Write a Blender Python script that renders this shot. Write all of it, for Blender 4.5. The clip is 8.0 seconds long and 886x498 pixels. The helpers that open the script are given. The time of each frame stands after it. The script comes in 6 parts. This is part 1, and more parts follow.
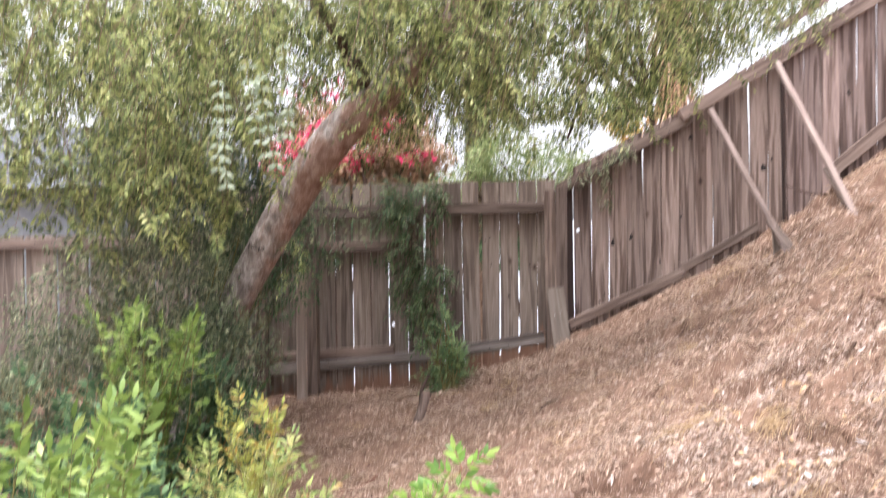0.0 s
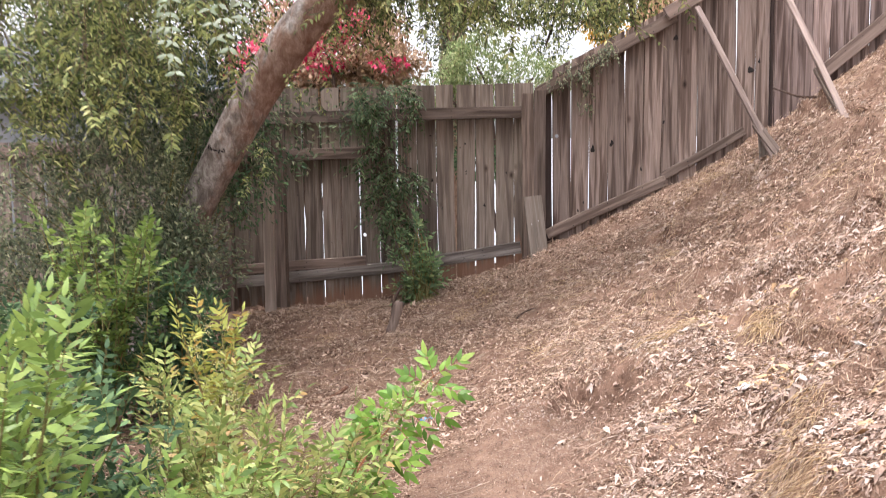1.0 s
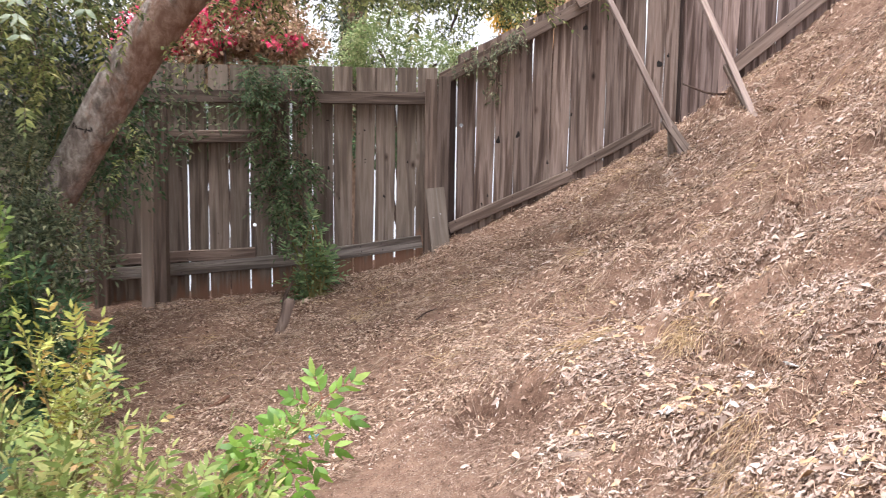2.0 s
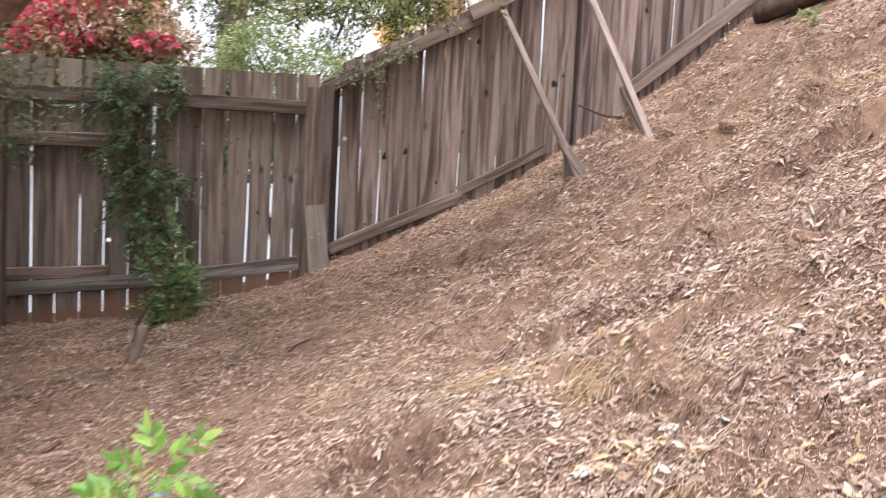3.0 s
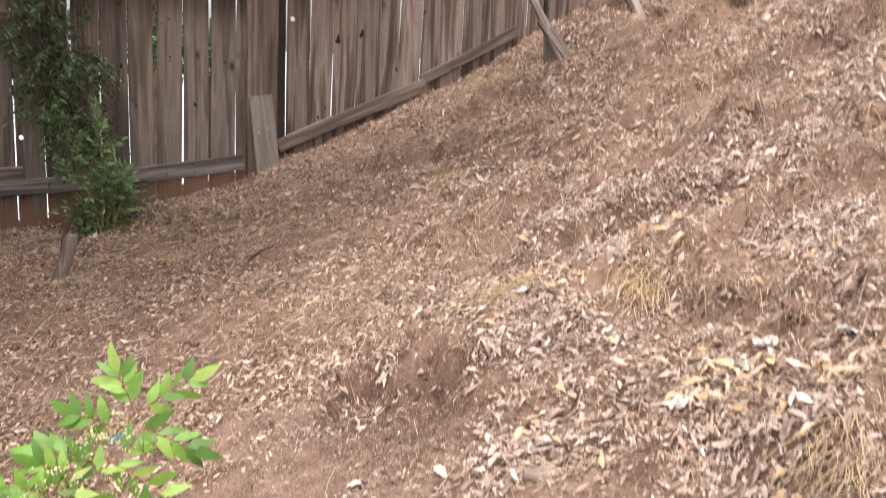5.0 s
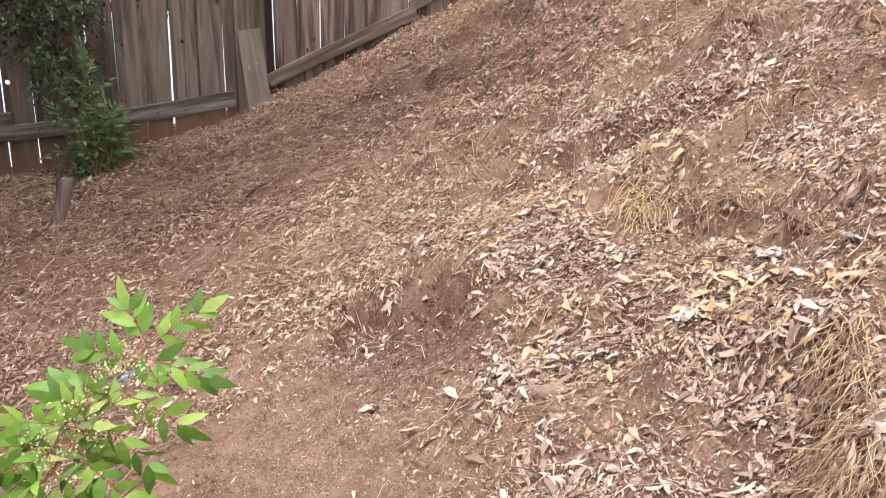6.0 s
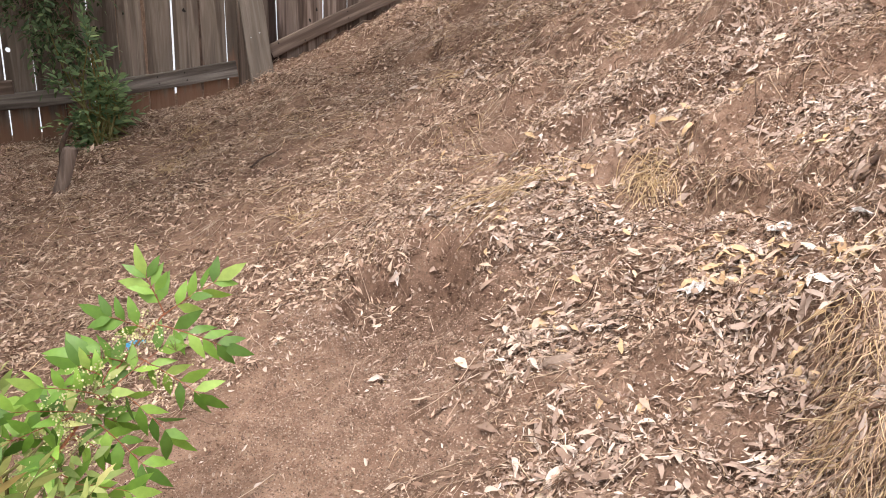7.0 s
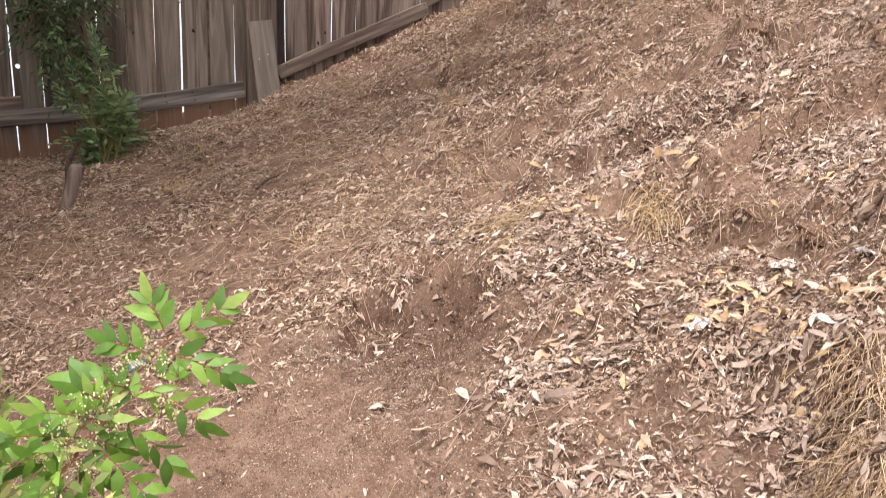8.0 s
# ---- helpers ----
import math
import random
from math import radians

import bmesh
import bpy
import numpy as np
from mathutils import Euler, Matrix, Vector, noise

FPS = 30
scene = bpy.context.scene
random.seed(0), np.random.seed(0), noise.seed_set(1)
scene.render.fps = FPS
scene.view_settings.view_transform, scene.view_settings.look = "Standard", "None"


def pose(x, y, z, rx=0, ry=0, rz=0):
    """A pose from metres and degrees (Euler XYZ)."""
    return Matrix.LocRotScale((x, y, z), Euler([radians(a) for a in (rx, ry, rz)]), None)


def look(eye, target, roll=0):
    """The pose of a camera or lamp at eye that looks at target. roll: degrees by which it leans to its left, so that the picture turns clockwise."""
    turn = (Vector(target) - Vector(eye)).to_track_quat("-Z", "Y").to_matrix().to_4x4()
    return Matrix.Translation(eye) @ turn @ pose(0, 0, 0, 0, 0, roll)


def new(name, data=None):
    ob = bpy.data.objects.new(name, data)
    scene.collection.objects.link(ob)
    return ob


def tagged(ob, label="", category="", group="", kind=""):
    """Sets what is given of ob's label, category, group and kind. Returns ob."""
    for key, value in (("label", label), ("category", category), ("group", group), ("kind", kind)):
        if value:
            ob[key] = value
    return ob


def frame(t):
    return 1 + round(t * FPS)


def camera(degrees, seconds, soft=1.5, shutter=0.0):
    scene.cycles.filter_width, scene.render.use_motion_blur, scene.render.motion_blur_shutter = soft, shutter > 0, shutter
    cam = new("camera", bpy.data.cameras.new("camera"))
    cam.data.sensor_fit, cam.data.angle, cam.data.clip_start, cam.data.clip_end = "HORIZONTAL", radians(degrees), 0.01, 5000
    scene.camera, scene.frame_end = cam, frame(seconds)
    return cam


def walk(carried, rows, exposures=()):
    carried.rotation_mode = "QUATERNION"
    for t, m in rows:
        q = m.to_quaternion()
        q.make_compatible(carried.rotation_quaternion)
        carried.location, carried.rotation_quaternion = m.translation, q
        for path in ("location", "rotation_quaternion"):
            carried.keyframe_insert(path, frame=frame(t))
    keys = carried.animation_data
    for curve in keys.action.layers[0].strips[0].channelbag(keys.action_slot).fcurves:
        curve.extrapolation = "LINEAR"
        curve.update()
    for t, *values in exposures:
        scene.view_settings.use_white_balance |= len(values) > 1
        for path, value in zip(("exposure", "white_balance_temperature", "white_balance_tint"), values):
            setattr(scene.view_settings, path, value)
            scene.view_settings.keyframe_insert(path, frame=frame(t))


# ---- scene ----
cam = camera(54.2, 8.0, soft=0.9, shutter=0.5)
PATH = [
    (0, (-0.023, -6.725, 1.069), (-0.232, -4.736, 1.043), -0.9),
    (0.2, (-0.030, -6.695, 1.045), (-0.257, -4.709, 0.918), -0.5),
    (0.5, (-0.040, -6.651, 1.009), (-0.229, -4.669, 0.824), 0.1),
    (0.6, (-0.048, -6.625, 0.998), (-0.224, -4.641, 0.811), -0.2),
    (1, (-0.032, -6.480, 0.970), (-0.187, -4.498, 0.759), -0.9),
    (1.2, (-0.025, -6.413, 0.978), (-0.162, -4.430, 0.734), -0.6),
    (1.5, (-0.015, -6.313, 0.989), (-0.020, -4.329, 0.741), 0.0),
    (1.7, (-0.026, -6.229, 0.994), (0.010, -4.244, 0.748), 0.3),
    (2.8, (-0.060, -5.820, 0.943), (0.223, -3.851, 0.738), 2.8),
    (3, (-0.020, -5.693, 0.947), (0.332, -3.732, 0.764), 3.1),
    (3.2, (-0.007, -5.585, 0.954), (0.369, -3.629, 0.781), 2.9),
    (3.5, (-0.047, -5.445, 0.957), (0.353, -3.493, 0.778), 3.5),
    (3.8, (-0.130, -5.297, 0.924), (0.369, -3.362, 0.765), 3.6),
    (4, (-0.186, -5.199, 0.902), (0.329, -3.275, 0.723), 3.7),
    (4.4, (-0.211, -5.152, 0.880), (0.309, -3.235, 0.642), 3.7),
    (4.5, (-0.209, -5.139, 0.865), (0.315, -3.225, 0.617), 3.9),
    (4.8, (-0.185, -5.134, 0.841), (0.350, -3.232, 0.533), 3.7),
    (5, (-0.172, -5.148, 0.823), (0.358, -3.259, 0.436), 2.9),
    (5.2, (-0.169, -5.158, 0.817), (0.366, -3.279, 0.386), 1.8),
    (6.5, (-0.206, -5.138, 0.798), (0.327, -3.299, 0.220), 0.8),
    (7, (-0.220, -5.143, 0.799), (0.320, -3.312, 0.205), 1.3),
    (7.5, (-0.217, -5.141, 0.806), (0.317, -3.308, 0.210), 1.8),
    (8, (-0.226, -5.141, 0.820), (0.313, -3.295, 0.271), 2.5),
]
walk(cam, [(t, look(eye, target, roll)) for t, eye, target, roll in PATH], [(t, e, k, w) for t, e, k, w in ((0, 0.63, 6150, 17), (0.5, 0.51, 6200, 17), (1, 0.38, 6250, 17), (1.7, 0.32, 6200, 16), (3, 0.29, 6150, 15), (4.5, 0.27, 6300, 14), (6.5, 0.06, 6500, 14), (8, 0.04, 6550, 14))])

# ---- sky and sun: bright overcast ----
world = bpy.data.worlds.new("overcast_sky")
scene.world = world
world.use_nodes = True
wn, wl = world.node_tree.nodes, world.node_tree.links
wn.clear()
w_out = wn.new("ShaderNodeOutputWorld")
w_bg = wn.new("ShaderNodeBackground")
w_sky = wn.new("ShaderNodeTexSky")
w_sky.sky_type = "NISHITA"
w_sky.sun_disc = False
w_sky.sun_elevation = radians(74)
w_sky.sun_rotation = radians(208)
w_sky.air_density = 1.0
w_sky.dust_density = 5.0
w_sky.ozone_density = 1.0
w_hsv = wn.new("ShaderNodeHueSaturation")
w_hsv.inputs["Saturation"].default_value = 0.12
w_hsv.inputs["Value"].default_value = 2.6
wl.new(w_sky.outputs[0], w_hsv.inputs["Color"])
wl.new(w_hsv.outputs[0], w_bg.inputs[0])
wl.new(w_bg.outputs[0], w_out.inputs[0])
w_bg.inputs[1].default_value = 0.15
sun_data = bpy.data.lights.new("sun", "SUN")
sun_data.energy, sun_data.angle, sun_data.color = 1.3, radians(16), (1.0, 0.95, 0.88)
sun = new("sun", sun_data)
sun.matrix_world = look((-1.2, -2.2, 9.0), (0, 0, 0))


# ---- materials ----
def material(name, rough=0.8, metal=0.0, spec=0.3):
    m = bpy.data.materials.new(name)
    m.use_nodes = True
    bsdf = m.node_tree.nodes["Principled BSDF"]
    bsdf.inputs["Roughness"].default_value = rough
    bsdf.inputs["Metallic"].default_value = metal
    bsdf.inputs["Specular IOR Level"].default_value = spec
    return m, m.node_tree.nodes, m.node_tree.links, bsdf


def ramp(nodes, stops):
    r = nodes.new("ShaderNodeValToRGB")
    e = r.color_ramp.elements
    while len(e) < len(stops):
        e.new(0.5)
    for k, (p, c) in enumerate(stops):
        e[k].position = p
        e[k].color = (*c, 1)
    return r


def mixed(nodes, links, kind, fac, a, b):
    mx = nodes.new("ShaderNodeMix")
    mx.data_type, mx.blend_type = "RGBA", kind
    for sock, v in ((mx.inputs[0], fac), (mx.inputs[6], a), (mx.inputs[7], b)):
        if hasattr(v, "is_linked"):
            links.new(v, sock)
        elif isinstance(v, tuple):
            sock.default_value = (*v, 1)
        else:
            sock.default_value = v
    return mx.outputs[2]


def noisy(nodes, links, vec, scale, detail=4.0, rough=0.55, distort=0.0):
    n = nodes.new("ShaderNodeTexNoise")
    n.inputs["Scale"].default_value = scale
    n.inputs["Detail"].default_value = detail
    n.inputs["Roughness"].default_value = rough
    n.inputs["Distortion"].default_value = distort
    links.new(vec, n.inputs["Vector"])
    return n.outputs["Fac"]


def bumped(nodes, links, bsdf, height, strength, distance):
    b = nodes.new("ShaderNodeBump")
    b.inputs["Strength"].default_value = strength
    b.inputs["Distance"].default_value = distance
    links.new(height, b.inputs["Height"])
    links.new(b.outputs[0], bsdf.inputs["Normal"])


def wood(name, dark, mid, light, stain=0.75, knots=True, foot=None):
    """Weathered timber; the grain runs along local z."""
    m, n, l, bsdf = material(name, 0.85, 0, 0.2)
    tc = n.new("ShaderNodeTexCoord")
    oi = n.new("ShaderNodeObjectInfo")
    shift = n.new("ShaderNodeVectorMath")
    shift.operation = "MULTIPLY_ADD"
    comb = n.new("ShaderNodeCombineXYZ")
    for k in range(3):
        l.new(oi.outputs["Random"], comb.inputs[k])
    l.new(comb.outputs[0], shift.inputs[0])
    shift.inputs[1].default_value = (17.0, 9.0, 31.0)
    l.new(tc.outputs["Object"], shift.inputs[2])
    mp = n.new("ShaderNodeMapping")
    mp.inputs["Scale"].default_value = (1.0, 1.0, 0.06)
    l.new(shift.outputs[0], mp.inputs[0])
    grain = noisy(n, l, mp.outputs[0], 60, 6, 0.6, 0.7)
    mp2 = n.new("ShaderNodeMapping")
    mp2.inputs["Scale"].default_value = (1.0, 1.0, 0.055)
    l.new(shift.outputs[0], mp2.inputs[0])
    broad = noisy(n, l, mp2.outputs[0], 24, 3, 0.5, 0.45)
    base = ramp(n, [(0.12, dark), (0.34, tuple(0.3 * a_ + 0.7 * b_ for a_, b_ in zip(dark, mid))), (0.5, mid), (1.0, light)])
    l.new(grain, base.inputs[0])
    tone = ramp(n, [(0.0, (0.78, 0.77, 0.77)), (0.5, (1.0, 0.98, 0.96)), (1.0, (1.22, 1.19, 1.17))])
    l.new(oi.outputs["Random"], tone.inputs[0])
    col = mixed(n, l, "MULTIPLY", 1.0, base.outputs[0], tone.outputs[0])
    st = ramp(n, [(0.30, (0.30, 0.26, 0.24)), (0.43, (0.56, 0.51, 0.48)), (0.51, (1.0, 0.98, 0.96)), (0.545, (1.25, 1.22, 1.2)), (0.60, (1.05, 1.03, 1.01)), (0.80, (1.18, 1.16, 1.14))])
    l.new(broad, st.inputs[0])
    col = mixed(n, l, "MULTIPLY", stain, col, st.outputs[0])
    if knots:
        mp3 = n.new("ShaderNodeMapping")
        mp3.inputs["Scale"].default_value = (1.0, 0.02, 0.55)
        l.new(shift.outputs[0], mp3.inputs[0])
        vo = n.new("ShaderNodeTexVoronoi")
        vo.inputs["Scale"].default_value = 5.5
        l.new(mp3.outputs[0], vo.inputs["Vector"])
        vo.inputs["Randomness"].default_value = 0.9
        kr = ramp(n, [(0.035, (0.10, 0.07, 0.06)), (0.06, (0.5, 0.45, 0.42)), (0.12, (1, 1, 1))])
        l.new(vo.outputs["Distance"], kr.inputs[0])
        col = mixed(n, l, "MULTIPLY", 0.85, col, kr.outputs[0])
    if foot:
        sep = n.new("ShaderNodeSeparateXYZ")
        l.new(tc.outputs["Object"], sep.inputs[0])
        edge = n.new("ShaderNodeMath")
        edge.operation = "MULTIPLY_ADD"
        l.new(broad, edge.inputs[0])
        edge.inputs[1].default_value = 0.35
        l.new(sep.outputs[2], edge.inputs[2])
        er = ramp(n, [(0.37, (0.8, 0.8, 0.8)), (0.47, (0, 0, 0))])
        l.new(edge.outputs[0], er.inputs[0])
        col = mixed(n, l, "MIX", er.outputs[0], col, foot)
    l.new(col, bsdf.inputs["Base Color"])
    bumped(n, l, bsdf, grain, 0.8, 0.006)
    return m


WOOD_LEFT = wood("weathered_grey_brown_wood", (0.105, 0.085, 0.070), (0.200, 0.167, 0.141), (0.322, 0.279, 0.242), 0.66, foot=(0.275, 0.147, 0.094))
WOOD_RIGHT = wood("weathered_brown_wood", (0.105, 0.080, 0.068), (0.210, 0.166, 0.143), (0.345, 0.284, 0.248), 0.95)
WOOD_UPPER = wood("weathered_mauve_wood", (0.115, 0.086, 0.076), (0.222, 0.172, 0.154), (0.360, 0.293, 0.264), 1.0)
# near black: for the dark batten, and for shade painted onto the corner strip
WOOD_DARK_SHADED = wood("dark_weathered_and_shaded_wood", (0.024, 0.018, 0.015), (0.050, 0.035, 0.031), (0.088, 0.066, 0.057), 0.5)
WOOD_RAIL = wood("weathered_rail_wood", (0.070, 0.053, 0.043), (0.136, 0.107, 0.090), (0.230, 0.187, 0.158), 0.8, False)
WOOD_PALE = wood("pale_grey_wood", (0.100, 0.076, 0.063), (0.187, 0.145, 0.122), (0.301, 0.242, 0.208), 0.7, False)
WOOD_POST = wood("post_wood", (0.080, 0.061, 0.050), (0.150, 0.117, 0.098), (0.250, 0.202, 0.172), 0.75)
WOOD_LIGHT = wood("bleached_grey_rail_wood", (0.095, 0.084, 0.076), (0.257, 0.232, 0.210), (0.459, 0.422, 0.389), 0.85, False)
WOOD_SPLICE = wood("dull_tan_board_wood", (0.150, 0.126, 0.106), (0.235, 0.202, 0.172), (0.31, 0.272, 0.238), 0.35, False)
WOOD_PROP = wood("bleached_pinkish_timber", (0.14, 0.108, 0.095), (0.265, 0.21, 0.185), (0.42, 0.35, 0.31), 0.6, False)
WOOD_STAKE = wood("bleached_split_wood", (0.26, 0.215, 0.18), (0.40, 0.335, 0.285), (0.52, 0.45, 0.39), 0.4, False)
WOOD_KICK = wood("rusty_brown_board_foot", (0.080, 0.046, 0.031), (0.170, 0.092, 0.061), (0.260, 0.153, 0.102), 0.6, False)


def soil():
    m, n, l, bsdf = material("dry_brown_soil", 0.95, 0, 0.15)
    tc = n.new("ShaderNodeTexCoord")
    v = tc.outputs["Object"]
    big = noisy(n, l, v, 1.6, 5, 0.6)
    mid = noisy(n, l, v, 14, 6, 0.65, 0.3)
    fine = noisy(n, l, v, 190, 8, 0.8)
    c1 = ramp(n, [(0.3, (0.130, 0.079, 0.055)), (0.5, (0.213, 0.138, 0.099)), (0.72, (0.308, 0.210, 0.156))])
    l.new(mid, c1.inputs[0])
    c2 = ramp(n, [(0.3, (0.72, 0.68, 0.66)), (0.7, (1.2, 1.16, 1.12))])
    l.new(big, c2.inputs[0])
    c3 = ramp(n, [(0.25, (0.45, 0.42, 0.4)), (0.5, (1.0, 1.0, 1.0)), (0.78, (1.45, 1.42, 1.38))])
    l.new(fine, c3.inputs[0])
    col = mixed(n, l, "MULTIPLY", 1.0, c1.outputs[0], c2.outputs[0])
    col = mixed(n, l, "MULTIPLY", 0.8, col, c3.outputs[0])
    # fine flakes of broken leaf and grit, in two sizes
    for size, squash, amount, seed in ((80, 0.35, 0.74, 0.0), (170, 0.5, 0.60, 3.7)):
        fm = n.new("ShaderNodeMapping")
        fm.inputs["Scale"].default_value = (1, squash, 0.8)
        fm.inputs["Rotation"].default_value = (0, 0, 0.5 + seed)
        fm.inputs["Location"].default_value = (seed, seed, 0)
        l.new(v, fm.inputs[0])
        vo = n.new("ShaderNodeTexVoronoi")
        vo.inputs["Scale"].default_value = size
        l.new(fm.outputs[0], vo.inputs["Vector"])
        flake = ramp(n, [(0.24, (1.0, 1.0, 1.0)), (0.34, (0.0, 0.0, 0.0))])
        l.new(vo.outputs["Distance"], flake.inputs[0])
        gate = ramp(n, [(amount, (0, 0, 0)), (amount + 0.04, (1, 1, 1))])
        tint = ramp(n, [(0.1, (0.085, 0.053, 0.038)), (0.4, (0.24, 0.165, 0.12)), (0.8, (0.32, 0.235, 0.18)), (1.0, (0.44, 0.35, 0.285))])
        sep_c = n.new("ShaderNodeSeparateColor")
        l.new(vo.outputs["Color"], sep_c.inputs[0])
        l.new(sep_c.outputs[0], gate.inputs[0])
        l.new(sep_c.outputs[1], tint.inputs[0])
        col = mixed(n, l, "MIX", mixed(n, l, "MULTIPLY", 1.0, flake.outputs[0], gate.outputs[0]), col, tint.outputs[0])
    # freshly turned earth: darker in a ragged ellipse round the hole
    mp = n.new("ShaderNodeMapping")
    mp.inputs["Location"].default_value = (-0.34 / 0.25, 3.16 / 0.34, 0)
    mp.inputs["Scale"].default_value = (1 / 0.25, 1 / 0.34, 0)
    l.new(v, mp.inputs[0])
    ln = n.new("ShaderNodeVectorMath")
    ln.operation = "LENGTH"
    l.new(mp.outputs[0], ln.inputs[0])
    rag = n.new("ShaderNodeMath")
    rag.operation = "MULTIPLY_ADD"
    l.new(mid, rag.inputs[0])
    rag.inputs[1].default_value = 0.9
    l.new(ln.outputs["Value"], rag.inputs[2])
    dug_tone = ramp(n, [(0.60, (0.80, 0.78, 0.77)), (0.86, (1, 1, 1))])
    half = n.new("ShaderNodeMath")
    half.operation = "MULTIPLY"
    l.new(rag.outputs[0], half.inputs[0])
    half.inputs[1].default_value = 0.6
    l.new(half.outputs[0], dug_tone.inputs[0])
    col = mixed(n, l, "MULTIPLY", 1.0, col, dug_tone.outputs[0])
    l.new(col, bsdf.inputs["Base Color"])
    add = n.new("ShaderNodeMath")
    add.operation = "MULTIPLY_ADD"
    l.new(fine, add.inputs[0])
    add.inputs[1].default_value = 0.7
    l.new(mid, add.inputs[2])
    bumped(n, l, bsdf, add.outputs[0], 0.8, 0.010)
    return m


SOIL = soil()


def leaf_mat(name, stops, rough=0.6, trans=0.0, spec=0.3, mottled=0.35, scale=60):
    """Leaves; every leaf takes its own colour from the stops."""
    m, n, l, bsdf = material(name, rough, 0, spec)
    geo = n.new("ShaderNodeNewGeometry")
    r = ramp(n, stops)
    l.new(geo.outputs["Random Per Island"], r.inputs[0])
    tc = n.new("ShaderNodeTexCoord")
    f = noisy(n, l, tc.outputs["Object"], scale, 3, 0.6)
    rr = ramp(n, [(0.3, (0.6, 0.6, 0.6)), (0.7, (1.3, 1.3, 1.3))])
    l.new(f, rr.inputs[0])
    col = mixed(n, l, "MULTIPLY", mottled, r.outputs[0], rr.outputs[0])
    l.new(col, bsdf.inputs["Base Color"])
    if trans:
        tr = n.new("ShaderNodeBsdfTranslucent")
        l.new(col, tr.inputs[0])
        ms = n.new("ShaderNodeMixShader")
        ms.inputs[0].default_value = trans
        out = n["Material Output"]
        l.new(bsdf.outputs[0], ms.inputs[1])
        l.new(tr.outputs[0], ms.inputs[2])
        l.new(ms.outputs[0], out.inputs[0])
    return m


LITTER = leaf_mat("dry_fallen_leaves", [(0.0, (0.115, 0.073, 0.050)), (0.25, (0.255, 0.169, 0.119)), (0.5, (0.395, 0.280, 0.205)),
                                        (0.8, (0.505, 0.378, 0.290)), (0.95, (0.580, 0.458, 0.365)), (1.0, (0.650, 0.540, 0.450))], 0.85, 0, 0.15)
PALE_LITTER = leaf_mat("bleached_fallen_leaves", [(0.0, (0.180, 0.118, 0.086)), (0.25, (0.290, 0.202, 0.155)), (0.55, (0.400, 0.298, 0.238)),
                                                  (0.82, (0.490, 0.385, 0.320)), (0.94, (0.570, 0.475, 0.410)), (0.975, (0.63, 0.56, 0.50)), (1.0, (0.524, 0.365, 0.200))], 0.85, 0, 0.15)
GOLD_LITTER = leaf_mat("golden_fallen_leaves", [(0.0, (0.28, 0.17, 0.09)), (0.4, (0.42, 0.28, 0.155)), (0.8, (0.51, 0.36, 0.21)), (1.0, (0.58, 0.46, 0.32))], 0.8, 0, 0.2)
MULCH = leaf_mat("fine_brown_mulch", [(0.0, (0.065, 0.038, 0.027)), (0.35, (0.255, 0.162, 0.115)), (0.7, (0.455, 0.305, 0.224)), (0.92, (0.580, 0.428, 0.332)), (1.0, (0.680, 0.550, 0.450))], 0.9, 0, 0.15)
STRAW = leaf_mat("dry_straw", [(0.0, (0.150, 0.093, 0.064)), (0.4, (0.330, 0.222, 0.158)), (0.8, (0.530, 0.395, 0.295)), (1.0, (0.680, 0.545, 0.430))], 0.75, 0, 0.25)
GOLD_STRAW = leaf_mat("golden_dry_grass", [(0.0, (0.34, 0.215, 0.11)), (0.5, (0.53, 0.375, 0.205)), (1.0, (0.68, 0.52, 0.33))], 0.7, 0, 0.3)
GRIT = leaf_mat("sandy_grit", [(0.0, (0.10, 0.064, 0.046)), (0.5, (0.23, 0.152, 0.110)), (0.9, (0.30, 0.212, 0.16)), (1.0, (0.42, 0.33, 0.265))], 0.95, 0, 0.1)
ROOTS = leaf_mat("dry_roots", [(0.0, (0.161, 0.098, 0.067)), (0.5, (0.356, 0.230, 0.155)), (0.85, (0.575, 0.414, 0.276)), (1.0, (0.713, 0.552, 0.391))], 0.85, 0, 0.15)
TAN_LITTER = leaf_mat("tan_straw_flecks", [(0.0, (0.170, 0.106, 0.070)), (0.3, (0.350, 0.238, 0.165)), (0.65, (0.525, 0.382, 0.278)), (1.0, (0.660, 0.515, 0.400))], 0.85, 0, 0.15)
DARK_ROOT = leaf_mat("dark_rootlets", [(0.0, (0.035, 0.021, 0.016)), (0.6, (0.090, 0.056, 0.040)), (1.0, (0.190, 0.125, 0.090))], 0.9, 0, 0.1)
CROWN_GREEN = leaf_mat("olive_green_leaves", [(0.0, (0.045, 0.063, 0.030)), (0.3, (0.118, 0.155, 0.062)), (0.6, (0.25, 0.295, 0.108)), (0.85, (0.42, 0.455, 0.165)), (1.0, (0.60, 0.61, 0.28))], 0.65, 0.4, 0.2)
GREY_GREEN = leaf_mat("dull_grey_green_leaves", [(0.0, (0.058, 0.076, 0.048)), (0.5, (0.150, 0.182, 0.108)), (0.85, (0.275, 0.305, 0.180)), (1.0, (0.440, 0.445, 0.270))], 0.7, 0.3, 0.15)
FOOT_GREEN = leaf_mat("soft_green_leaves", [(0.0, (0.085, 0.145, 0.072)), (0.5, (0.165, 0.255, 0.115)), (0.85, (0.26, 0.37, 0.16)), (1.0, (0.36, 0.46, 0.20))], 0.55, 0.35, 0.25)
